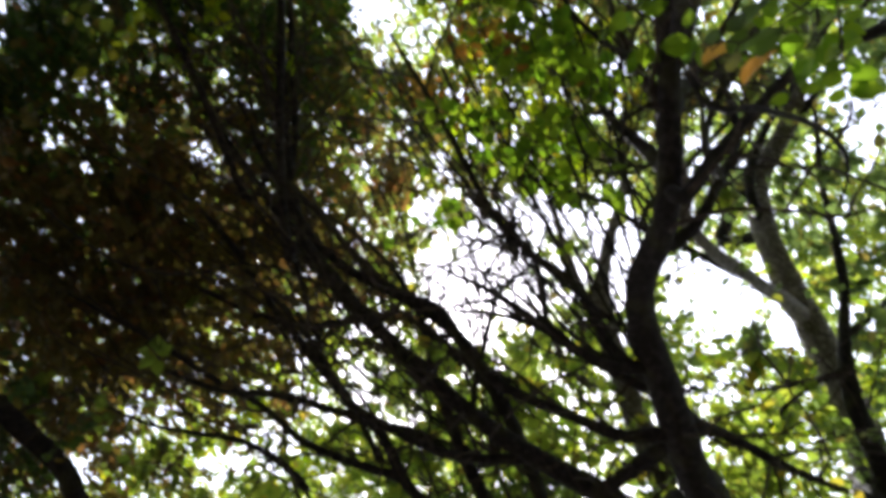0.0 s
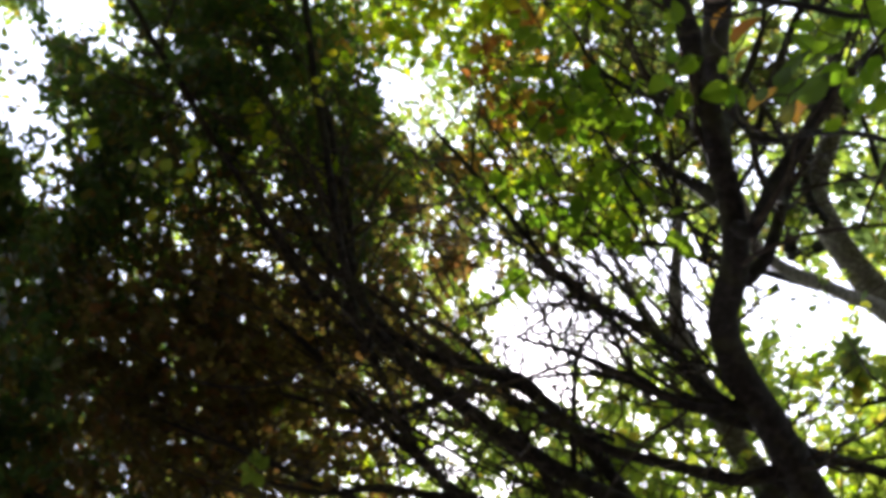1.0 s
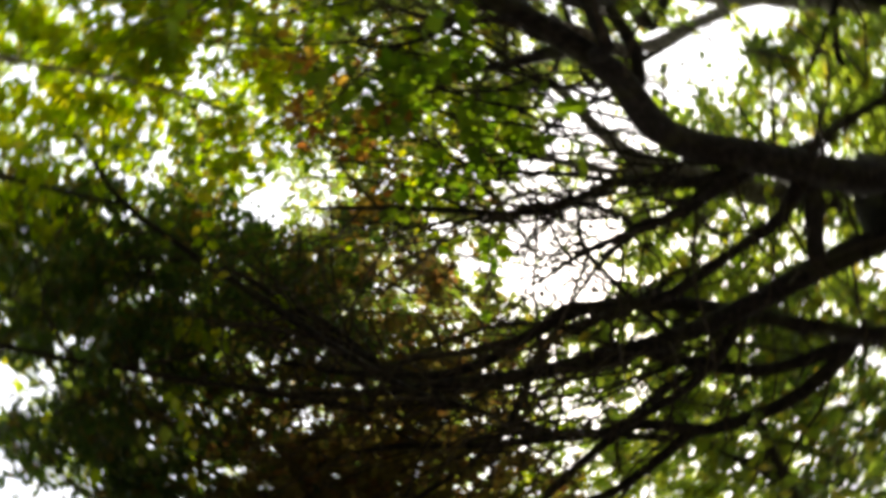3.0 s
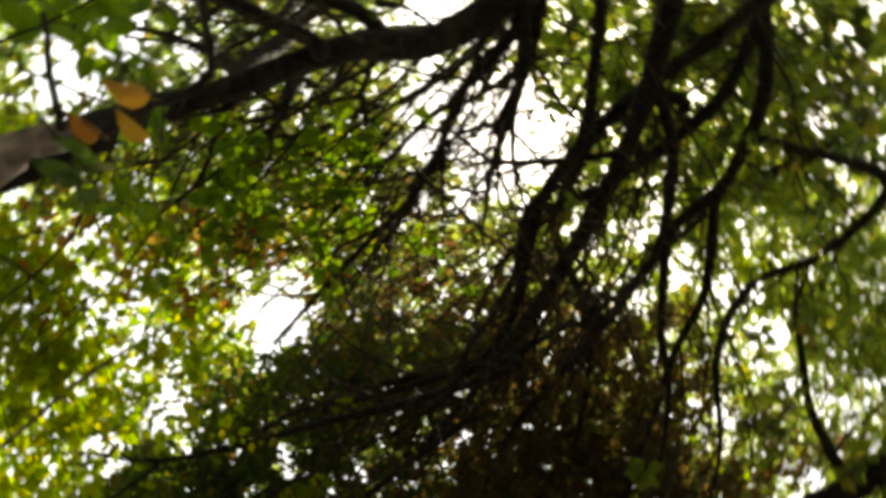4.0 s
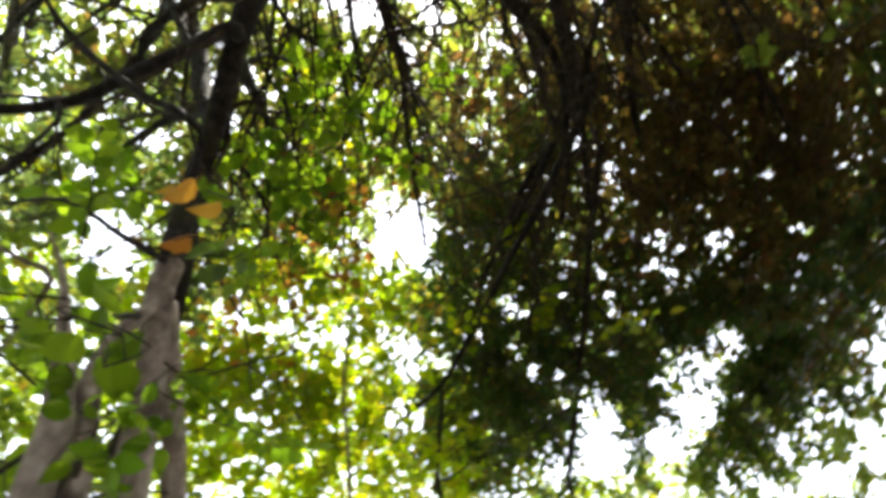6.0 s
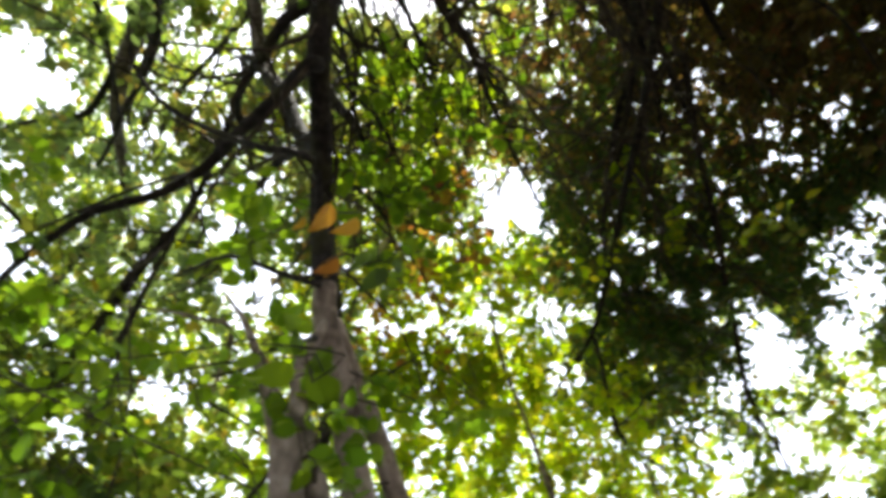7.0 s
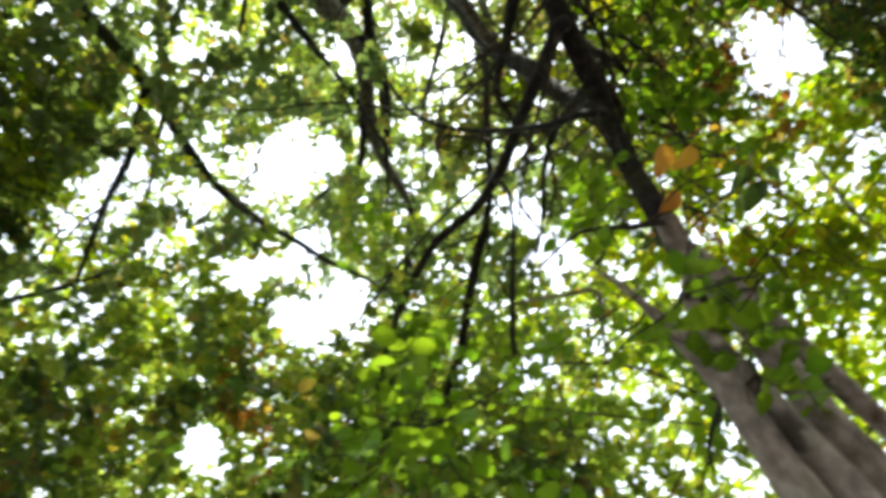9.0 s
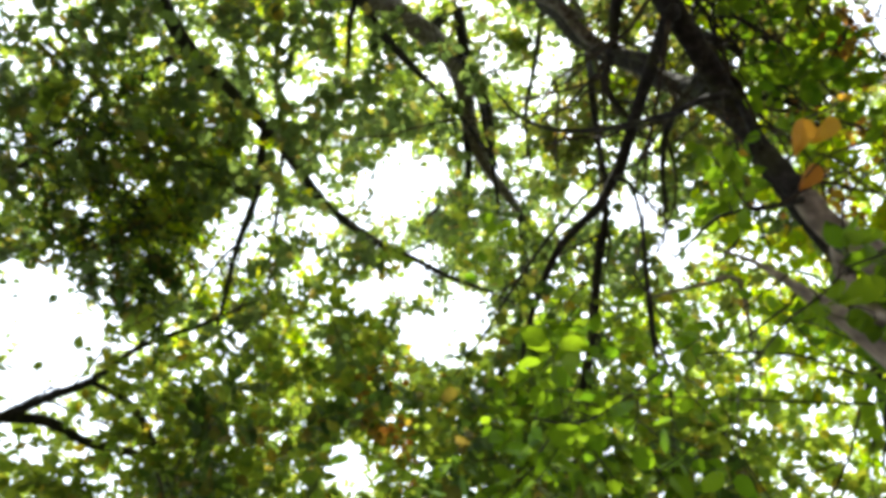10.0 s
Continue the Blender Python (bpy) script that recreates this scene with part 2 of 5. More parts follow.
def leaves_on(origins, ways, lengths, count, size, rng, loose=1.0):
    """Twigs with leaves set alternately along them. Gives the twigs' lines and the leaves' corners."""
    n = len(origins)
    ways = ways / np.linalg.norm(ways, axis=1, keepdims=True)
    side = np.cross(ways, rng.normal(0, 0.35, (n, 3)) + np.array([0, 0, 1.0]))
    side /= np.linalg.norm(side, axis=1, keepdims=True) + 1e-9
    bend = rng.normal(0, 0.18, (n, 3)) + np.array([0, 0, -0.12])
    s = np.linspace(0.12, 1.0, count)
    at = origins[:, None] + lengths[:, None, None] * (ways[:, None] * s[None, :, None] + bend[:, None] * (s ** 2)[None, :, None])
    sign = np.where(np.arange(count) % 2 == 0, 1.0, -1.0)[None, :, None]
    axis = ways[:, None] * 0.55 + side[:, None] * sign * 0.85 + rng.normal(0, 0.3, (n, count, 3)) + np.array([0, 0, -0.15])
    axis /= np.linalg.norm(axis, axis=2, keepdims=True)
    face = np.array([0, 0, 1.0]) + rng.normal(0, 0.5, (n, count, 3))
    across = np.cross(axis, face)
    across /= np.linalg.norm(across, axis=2, keepdims=True) + 1e-9
    up = np.cross(across, axis)
    big = size * rng.uniform(0.55, 1.4, (n, count, 1))
    start = at + axis * 0.12 * big
    keep = kept(start.reshape(-1, 3), rng, loose)
    start, axis, across, up, big = (a.reshape(-1, a.shape[-1])[keep] for a in (start, axis, across, up, big))
    corners = start[:, None] + big[:, None] * (across[:, None] * OUTLINE[None, :, 0:1] + axis[:, None] * OUTLINE[None, :, 1:2] + up[:, None] * OUTLINE[None, :, 2:3])
    s4 = np.linspace(0, 1, 4)
    lines = origins[:, None] + lengths[:, None, None] * (ways[:, None] * s4[None, :, None] + bend[:, None] * (s4 ** 2)[None, :, None])
    lines = lines[kept(lines[:, 2], rng, loose)]
    return lines, corners


def crown(owner, boughs, material, seed, size=0.07, label="", twigs=True, loose=1.0, count=15):
    """The crown of a tree: boughs of twigs and leaves. A bough: its middle, its radius, its twigs."""
    rng = np.random.default_rng(seed)
    origins, ways, lengths = [], [], []
    for middle, radius, n in boughs:
        p = rng.normal(0, 0.5, (n, 3)) * np.array([1, 1, 0.7]) * radius
        way = p / (np.linalg.norm(p, axis=1, keepdims=True) + 1e-6) * 0.6 + rng.normal(0, 0.6, (n, 3)) * np.array([1, 1, 0.55]) + rng.normal(0, 0.5, 3)
        origins.append(p + np.array(middle)), ways.append(way), lengths.append(rng.uniform(0.25, 0.6, n))
    lines, corners = leaves_on(np.vstack(origins), np.vstack(ways), np.concatenate(lengths), int(count * 1.95), size * 0.79, rng, loose)
    k = len(corners)
    ob = mesh_object("crown", corners.reshape(-1, 3), np.arange(6 * k), np.full(k, 6), material, owner, label, smooth=False)
    tagged(ob, kind="stuff")
    if twigs:
        taper = np.array([0.0045, 0.0035, 0.0025, 0.0012])
        spread = np.arange(3) * 2 * np.pi / 3
        ring = np.stack([np.cos(spread), np.sin(spread), 0.5 * np.sin(spread + 1)], -1)
        verts = lines[:, :, None] + taper[None, :, None, None] * ring[None, None]
        m = len(lines)
        i, j = np.meshgrid(np.arange(3), np.arange(3), indexing="ij")
        q = np.stack([i * 3 + j, i * 3 + (j + 1) % 3, (i + 1) * 3 + (j + 1) % 3, (i + 1) * 3 + j], -1).reshape(-1)
        loops = (np.arange(m)[:, None] * 12 + q[None]).ravel()
        tw = mesh_object("brushwood", verts.reshape(-1, 3), loops, np.full(m * 9, 4), TWIG, owner)
        tagged(tw, kind="stuff")
    return ob


def side_twigs(owner, seed, each=7, long=0.9, bare=2):
    """Crooked side shoots along all the branches of a tree, forked once or twice."""
    rng = np.random.default_rng(seed)
    pieces = []

    def shoot(start, way, length, radius, depth):
        pts = [start]
        for k in range(5):
            way = way + rng.normal(0, 0.22, 3) + np.array([0, 0, 0.03])
            way /= np.linalg.norm(way)
            pts.append(pts[-1] + way * length / 5)
        pts = np.array(pts)
        line = np.column_stack([pts, np.linspace(radius, radius * 0.35, 6)])
        pieces.append(tube(line, 5))
        if depth > 0:
            for _ in range(bare):
                k = rng.integers(1, 5)
                shoot(pts[k], way + rng.normal(0, 0.7, 3), length * rng.uniform(0.4, 0.75), radius * 0.6, depth - 1)

    for line, share in zip(WOOD[owner.name], TWIGGY[owner.name]):
        seen = line[line[:, 2] > 2.4]
        if len(seen) < 8:
            continue
        reach = np.sum(np.linalg.norm(np.diff(seen[:, :3], axis=0), axis=1))
        for _ in range(int(each * share * reach)):
            k = rng.integers(2, len(seen) - 1)
            along = seen[k, :3] - seen[k - 1, :3]
            along /= np.linalg.norm(along) + 1e-9
            way = along * 0.7 + rng.normal(0, 0.6, 3)
            shoot(seen[k, :3], way / np.linalg.norm(way), long * rng.uniform(0.35, 1.2), min(seen[k, 3] * 0.6, rng.uniform(0.004, 0.011)), 1)
    verts, loops, sizes = joined(pieces)
    ob = mesh_object("brushwood", verts, loops, sizes, TWIG, owner)
    return tagged(ob, kind="stuff")


# ---- openings in the canopy ----
# most are laid along the camera's sight lines, to fit the gaps in view
opening((0.361, -0.617, 3.581), (2.465, -4.207, 15.686), 0.114, 0.780, 0.03)
opening((0.443, -0.483, 3.601), (3.021, -3.292, 15.820), 0.084, 0.569, 0.03)
opening((0.540, -0.496, 3.575), (3.682, -3.382, 15.643), 0.045, 0.309, 0.03)
opening((0.289, -0.713, 3.562), (1.969, -4.859, 15.554), 0.073, 0.495, 0.03)
opening((0.148, -0.543, 3.627), (1.009, -3.701, 16.002), 0.093, 0.631, 0.03)
opening((0.024, -0.369, 3.669), (0.165, -2.513, 16.288), 0.100, 0.681, 0.03)
opening((-0.089, -0.438, 3.655), (-0.604, -2.989, 16.187), 0.084, 0.569, 0.03)
opening((0.112, -0.314, 3.675), (0.766, -2.143, 16.327), 0.065, 0.446, 0.03)
opening((-0.360, -0.532, 3.605), (-2.454, -3.628, 15.847), 0.114, 0.780, 0.03)
opening((-0.466, -0.590, 3.568), (-3.178, -4.024, 15.597), 0.107, 0.730, 0.03)
opening((-0.566, -0.659, 3.522), (-3.857, -4.495, 15.282), 0.084, 0.569, 0.03)
opening((-0.281, -0.486, 3.628), (-1.912, -3.311, 16.005), 0.065, 0.446, 0.03)
opening((-0.445, -0.824, 3.491), (-3.031, -5.618, 15.075), 0.093, 0.631, 0.35)
opening((0.669, 0.467, 3.506), (4.198, 1.960, 15.719), 0.054, 0.371, 0.06)
opening((1.487, 0.667, 3.013), (9.901, 4.033, 12.053), 0.105, 0.718, 0.04)
opening((1.535, 0.543, 3.009), (10.224, 3.187, 12.028), 0.087, 0.594, 0.06)
opening((1.499, 0.771, 2.981), (9.918, 4.469, 11.885), 0.076, 0.520, 0.06)
opening((1.017, 0.603, 3.350), (6.570, 2.885, 14.655), 0.053, 0.359, 0.30)
opening((1.100, 0.142, 3.345), (7.141, -0.256, 14.623), 0.054, 0.371, 0.40)
opening((-0.342, -0.523, 3.441), (-2.695, -4.795, 15.275), 0.093, 0.631, 0.25)
opening((-0.097, -1.064, 3.193), (-1.026, -8.484, 13.581), 0.084, 0.569, 0.30)
opening((-0.495, 0.373, 3.568), (-1.377, 4.558, 15.632), 0.114, 0.780, 0.03)
opening((-0.536, 0.173, 3.623), (-1.656, 3.192, 16.012), 0.054, 0.371, 0.03)
opening((0.351, 0.088, 3.536), (4.391, 2.611, 15.417), 0.114, 0.780, 0.03)
opening((0.736, 0.168, 3.342), (7.011, 3.155, 14.090), 0.073, 0.495, 0.30)
opening((0.488, 0.605, 3.296), (5.323, 6.136, 13.777), 0.084, 0.569, 0.25)
opening((1.187, 0.161, 2.991), (10.090, 3.111, 11.702), 0.133, 0.904, 0.10)
opening((1.235, 0.014, 2.984), (10.416, 2.106, 11.654), 0.080, 0.545, 0.10)
opening((1.494, -0.206, 2.697), (12.179, 0.606, 9.697), 0.105, 0.718, 0.10)
opening((0.992, 0.385, 3.083), (8.758, 4.640, 12.325), 0.093, 0.631, 0.10)
opening((1.113, -0.776, 3.086), (9.583, -3.280, 12.350), 0.054, 0.371, 0.30)
opening((-1.215, -0.285, 3.456), (-5.128, 0.064, 15.638), 0.111, 0.755, 0.03)
opening((-1.099, -0.227, 3.487), (-4.337, 0.457, 15.852), 0.078, 0.532, 0.03)
opening((-1.277, -0.050, 3.415), (-5.550, 1.662, 15.359), 0.114, 0.780, 0.35)
opening((-1.412, 0.125, 3.328), (-6.470, 2.854, 14.765), 0.076, 0.520, 0.15)
opening((-0.662, 0.201, 3.490), (-1.353, 3.376, 15.870), 0.069, 0.470, 0.03)
opening((-0.866, 0.627, 3.309), (-2.743, 6.278, 14.640), 0.098, 0.668, 0.03)
opening((-1.101, 0.674, 3.230), (-4.347, 6.603, 14.100), 0.069, 0.470, 0.03)
opening((0.827, 0.448, 2.890), (8.801, 5.057, 11.778), 0.114, 0.780, 0.03)
opening((0.738, 0.533, 2.920), (8.193, 5.638, 11.986), 0.073, 0.495, 0.20)
opening((-0.553, 0.419, 3.425), (-0.614, 4.860, 15.430), 0.045, 0.309, 0.20)
opening((-1.361, -0.365, 3.428), (-5.230, 0.075, 15.621), 0.114, 0.780, 0.10)
opening((-1.239, -0.414, 3.464), (-4.397, -0.261, 15.867), 0.054, 0.371, 0.10)
opening((-1.587, -0.109, 3.316), (-6.771, 1.823, 14.859), 0.078, 0.532, 0.10)
opening((-0.759, 0.161, 3.447), (-1.123, 3.665, 15.753), 0.078, 0.532, 0.10)
opening((0.103, 0.008, 3.332), (4.750, 2.621, 14.969), 0.129, 0.879, 0.03)
opening((-1.872, 0.235, 3.064), (-8.715, 4.165, 13.142), 0.067, 0.458, 0.03)
opening((-1.706, 0.389, 3.102), (-7.585, 5.218, 13.396), 0.044, 0.297, 0.03)
opening((-0.899, 0.547, 3.288), (-2.081, 6.293, 14.664), 0.073, 0.495, 0.15)
opening((-1.387, 0.131, 3.341), (-5.408, 3.454, 15.030), 0.093, 0.631, 0.30)
opening((-0.988, -0.549, 3.510), (-2.690, -1.183, 16.181), 0.073, 0.495, 0.30)
opening((-1.838, -0.470, 3.212), (-8.485, -0.639, 14.150), 0.127, 0.866, 0.15)
opening((-1.706, -0.533, 3.284), (-7.584, -1.071, 14.642), 0.087, 0.594, 0.12)
opening((-2.282, -0.669, 2.850), (-11.058, -1.731, 12.107), 0.183, 1.250, 0.03)
opening((-2.266, -0.568, 2.873), (-10.946, -1.038, 12.269), 0.129, 0.879, 0.03)
opening((-2.375, -0.536, 2.766), (-11.695, -0.822, 11.536), 0.111, 0.755, 0.03)
opening((-1.406, -0.358, 3.362), (-5.086, 0.394, 15.598), 0.093, 0.631, 0.10)
opening((-1.493, -0.077, 3.297), (-5.675, 2.305, 15.158), 0.078, 0.532, 0.10)
opening((-1.407, 0.106, 3.281), (-5.090, 3.554, 15.044), 0.107, 0.730, 0.10)
opening((-0.794, 0.093, 3.381), (-0.911, 3.470, 15.727), 0.084, 0.569, 0.03)
opening((-1.075, -0.593, 3.435), (-2.826, -1.209, 16.100), 0.058, 0.396, 0.03)
opening((-1.880, 0.194, 3.034), (-8.318, 4.155, 13.364), 0.058, 0.396, 0.03)
opening((-1.712, 0.374, 3.053), (-7.171, 5.384, 13.490), 0.040, 0.272, 0.03)
opening((-1.832, -0.579, 3.185), (-7.991, -1.113, 14.393), 0.084, 0.569, 0.20)
opening((0.042, -0.526, 3.636), (0.285, -3.585, 16.063), 0.087, 0.594, 0.05)
opening((0.219, -0.612, 3.602), (1.492, -4.169, 15.832), 0.076, 0.520, 0.05)
opening((-0.114, -0.541, 3.630), (-0.778, -3.689, 16.019), 0.064, 0.433, 0.05)
opening((0.396, -0.693, 3.551), (2.697, -4.724, 15.479), 0.058, 0.396, 0.05)
opening((-0.165, -0.352, 3.666), (-1.124, -2.397, 16.265), 0.051, 0.347, 0.05)
opening((-0.541, -0.199, 3.624), (-1.450, -0.535, 7.195), 0.065, 0.175, 0.08)
opening((-0.518, -0.297, 3.618), (-1.389, -0.796, 7.179), 0.065, 0.175, 0.08)
opening((-0.541, -0.393, 3.596), (-1.450, -1.054, 7.122), 0.065, 0.175, 0.08)
opening((-0.596, -0.533, 3.550), (-1.599, -1.428, 6.997), 0.065, 0.175, 0.08)
opening((-0.629, -0.599, 3.522), (-1.688, -1.607, 6.921), 0.065, 0.175, 0.08)
opening((-0.661, -0.663, 3.491), (-1.772, -1.779, 6.840), 0.065, 0.175, 0.08)
opening((-0.690, -0.740, 3.454), (-1.850, -1.984, 6.740), 0.065, 0.175, 0.08)
opening((-0.717, -0.813, 3.415), (-1.923, -2.180, 6.635), 0.065, 0.175, 0.08)
opening((-0.916, -0.349, 3.530), (-1.578, -0.356, 7.373), 0.084, 0.232, 0.05)
opening((-0.947, -0.221, 3.521), (-1.664, -0.003, 7.348), 0.084, 0.232, 0.05)
opening((-0.954, -0.106, 3.510), (-1.682, 0.317, 7.318), 0.084, 0.232, 0.05)
opening((-0.188, -0.954, 3.474), (-0.426, -2.167, 5.986), 0.047, 0.107, 0.10)
opening((-0.145, -0.851, 3.524), (-0.330, -1.933, 6.100), 0.047, 0.107, 0.10)
opening((-0.096, -0.725, 3.575), (-0.219, -1.649, 6.216), 0.047, 0.107, 0.10)
opening((0.042, -0.738, 3.705), (2.185, -2.939, 16.131), 0.136, 0.928, 0.04)
opening((0.204, -0.692, 3.679), (3.290, -2.629, 15.949), 0.100, 0.681, 0.06)
opening((0.048, -0.553, 3.729), (2.228, -1.677, 16.292), 0.091, 0.619, 0.08)
opening((0.214, -0.817, 3.653), (3.355, -3.478, 15.773), 0.076, 0.520, 0.05)
opening((-0.073, -0.701, 3.728), (1.400, -2.686, 16.287), 0.100, 0.681, 0.08)
opening((0.265, -0.572, 3.678), (3.708, -1.805, 15.944), 0.054, 0.371, 0.10)
opening((0.445, -0.405, 3.484), (2.674, -3.990, 15.568), 0.105, 0.718, 0.05)
opening((0.468, -0.322, 3.503), (2.829, -3.422, 15.695), 0.073, 0.495, 0.06)
opening((0.422, -0.486, 3.462), (2.517, -4.543, 15.420), 0.073, 0.495, 0.06)
opening((-0.027, -0.188, 3.569), (-0.545, -2.508, 16.146), 0.100, 0.681, 0.25)
opening((0.205, -0.200, 3.564), (1.035, -2.593, 16.111), 0.082, 0.557, 0.30)
opening((-0.105, -0.274, 3.546), (-1.078, -3.095, 15.994), 0.065, 0.446, 0.20)
opening((-0.401, -0.448, 3.454), (-3.094, -4.282, 15.366), 0.113, 0.767, 0.10)
opening((-0.354, -0.349, 3.493), (-2.779, -3.607, 15.632), 0.065, 0.446, 0.10)
opening((0.218, -0.574, 3.609), (3.485, -1.902, 15.914), 0.076, 0.520, 0.08)
opening((0.109, -0.622, 3.629), (2.742, -2.230, 16.052), 0.100, 0.681, 0.10)
opening((0.006, -0.535, 3.658), (2.036, -1.634, 16.248), 0.076, 0.520, 0.15)
opening((0.458, 1.699, 6.038), (2.343, 5.550, 14.850), 0.472, 1.361, 0.35)
opening((0.847, 2.045, 5.766), (3.468, 6.548, 14.066), 0.515, 1.485, 0.35)
opening((0.397, 2.322, 5.726), (2.169, 7.347, 13.951), 0.472, 1.361, 0.35)
opening((1.315, 1.552, 5.833), (4.815, 5.125, 14.260), 0.429, 1.238, 0.35)
opening((1.345, 2.335, 5.398), (4.904, 7.386, 13.006), 0.472, 1.361, 0.35)
opening((0.300, 0.168, 6.689), (0.864, 0.485, 16.468), 0.729, 2.104, 0.80)
opening((1.894, 2.349, 6.478), (4.800, 5.741, 14.521), 0.814, 2.104, 0.90)
opening((1.137, 0.966, 6.851), (2.940, 2.233, 15.989), 0.508, 1.361, 0.90)
opening((-1.311, -0.317, 3.441), (-4.892, 0.402, 15.709), 0.127, 0.866, 0.16)
opening((-1.566, -0.115, 3.326), (-6.628, 1.782, 14.929), 0.094, 0.644, 0.16)
opening((-1.372, 0.101, 3.354), (-5.308, 3.251, 15.120), 0.105, 0.718, 0.12)
opening((-1.482, 0.168, 3.295), (-6.054, 3.709, 14.714), 0.082, 0.557, 0.12)
opening((-0.739, 0.161, 3.448), (-0.987, 3.664, 15.757), 0.080, 0.545, 0.05)
opening((-0.650, 0.297, 3.404), (-0.383, 4.590, 15.460), 0.047, 0.322, 0.15)
opening((-0.899, 0.547, 3.288), (-2.081, 6.293, 14.664), 0.076, 0.520, 0.12)
opening((0.103, 0.008, 3.332), (4.750, 2.621, 14.969), 0.120, 0.817, 0.05)
opening((1.230, -0.827, 3.126), (8.387, -5.637, 12.586), 0.100, 0.681, 0.45)
opening((0.918, -0.976, 3.246), (6.258, -6.652, 13.400), 0.082, 0.557, 0.40)
opening((1.357, -0.916, 2.970), (9.256, -6.245, 11.517), 0.069, 0.470, 0.15)
opening((1.013, -1.000, 3.178), (6.905, -6.817, 12.939), 0.073, 0.495, 0.30)
opening((0.648, -0.843, 3.426), (4.421, -5.747, 14.632), 0.073, 0.495, 0.40)
opening((0.021, -2.780, 7.925), (0.045, -5.956, 15.267), 0.693, 1.485, 0.50)
opening((-1.637, -2.779, 7.713), (-3.507, -5.954, 14.814), 0.751, 1.609, 0.50)
opening((3.581, -2.781, 6.568), (7.900, -6.134, 12.680), 0.729, 1.609, 0.55)
opening((-1.590, -0.631, 3.333), (-2.810, -0.892, 6.062), 0.051, 0.120, 0.06)
opening((-1.681, -0.536, 3.297), (-3.024, -0.667, 5.976), 0.051, 0.120, 0.06)
opening((-1.806, -0.448, 3.232), (-3.320, -0.457, 5.821), 0.051, 0.120, 0.06)
opening((-1.895, -0.360, 3.175), (-3.530, -0.250, 5.688), 0.051, 0.120, 0.06)
opening((-0.979, -0.669, 3.441), (-1.334, -0.984, 7.212), 0.073, 0.198, 0.08)
opening((-1.051, -0.535, 3.441), (-1.530, -0.617, 7.209), 0.073, 0.198, 0.08)
opening((-1.102, -0.380, 3.431), (-1.670, -0.195, 7.184), 0.073, 0.198, 0.08)
opening((-1.131, -0.207, 3.411), (-1.747, 0.276, 7.130), 0.073, 0.198, 0.08)
opening((-0.473, -0.266, 3.514), (-0.402, -0.210, 4.208), 0.054, 0.072, 0.10)
opening((-0.608, -0.143, 3.510), (-0.580, -0.049, 4.203), 0.054, 0.072, 0.10)
opening((-0.764, -0.027, 3.492), (-0.786, 0.105, 4.179), 0.054, 0.072, 0.10)
opening((-0.933, 0.027, 3.469), (-1.008, 0.175, 4.149), 0.054, 0.072, 0.10)
opening((-1.077, 0.070, 3.438), (-1.198, 0.232, 4.108), 0.054, 0.072, 0.10)
opening((-0.925, -0.627, 3.512), (-1.310, -0.942, 7.179), 0.058, 0.156, 0.08)
opening((-0.990, -0.494, 3.512), (-1.485, -0.583, 7.178), 0.058, 0.156, 0.08)
opening((-1.049, -0.351, 3.502), (-1.642, -0.200, 7.151), 0.058, 0.156, 0.08)
opening((-1.068, -0.183, 3.485), (-1.693, 0.250, 7.106), 0.058, 0.156, 0.08)
opening((-1.109, -0.046, 3.457), (-1.803, 0.618, 7.030), 0.058, 0.156, 0.08)
opening((-2.420, -0.486, 2.718), (-4.741, -0.484, 4.773), 0.062, 0.149, 0.06)
opening((-2.356, -0.461, 2.787), (-4.586, -0.426, 4.940), 0.062, 0.149, 0.06)
opening((-2.284, -0.436, 2.857), (-4.413, -0.364, 5.109), 0.062, 0.149, 0.06)
opening((-2.175, -0.439, 2.954), (-4.151, -0.371, 5.342), 0.062, 0.149, 0.06)
opening((-2.094, -0.398, 3.016), (-3.954, -0.273, 5.493), 0.051, 0.122, 0.10)
opening((-2.254, -0.312, 2.876), (-4.341, -0.066, 5.156), 0.051, 0.122, 0.08)
opening((-2.238, -0.217, 2.878), (-4.302, 0.164, 5.159), 0.047, 0.114, 0.10)
opening((-1.512, 0.074, 3.310), (-6.258, 3.068, 14.814), 0.091, 0.619, 0.12)
opening((-1.355, 0.225, 3.323), (-5.190, 4.097, 14.905), 0.073, 0.495, 0.20)
opening((-1.357, -0.085, 3.400), (-5.200, 1.982, 15.434), 0.065, 0.446, 0.20)
opening((-1.519, -1.121, 3.229), (-2.535, -1.985, 5.916), 0.062, 0.146, 0.05)
opening((-1.559, -1.073, 3.228), (-2.631, -1.873, 5.914), 0.062, 0.146, 0.05)
opening((-1.559, -0.986, 3.252), (-2.630, -1.667, 5.971), 0.062, 0.146, 0.05)
opening((-1.563, -0.899, 3.270), (-2.639, -1.461, 6.014), 0.062, 0.146, 0.05)
opening((-1.573, -0.761, 3.290), (-2.662, -1.135, 6.060), 0.062, 0.146, 0.05)
opening((-1.585, -0.621, 3.299), (-2.692, -0.804, 6.081), 0.062, 0.146, 0.05)
opening((-1.567, -0.488, 3.311), (-2.650, -0.490, 6.108), 0.062, 0.146, 0.05)
opening((-1.543, -0.372, 3.317), (-2.592, -0.215, 6.123), 0.062, 0.146, 0.05)
opening((-1.488, -0.266, 3.328), (-2.462, 0.036, 6.149), 0.062, 0.146, 0.05)
opening((-1.437, -0.164, 3.331), (-2.342, 0.275, 6.158), 0.062, 0.146, 0.05)
opening((-1.368, -0.056, 3.333), (-2.178, 0.531, 6.161), 0.062, 0.146, 0.05)
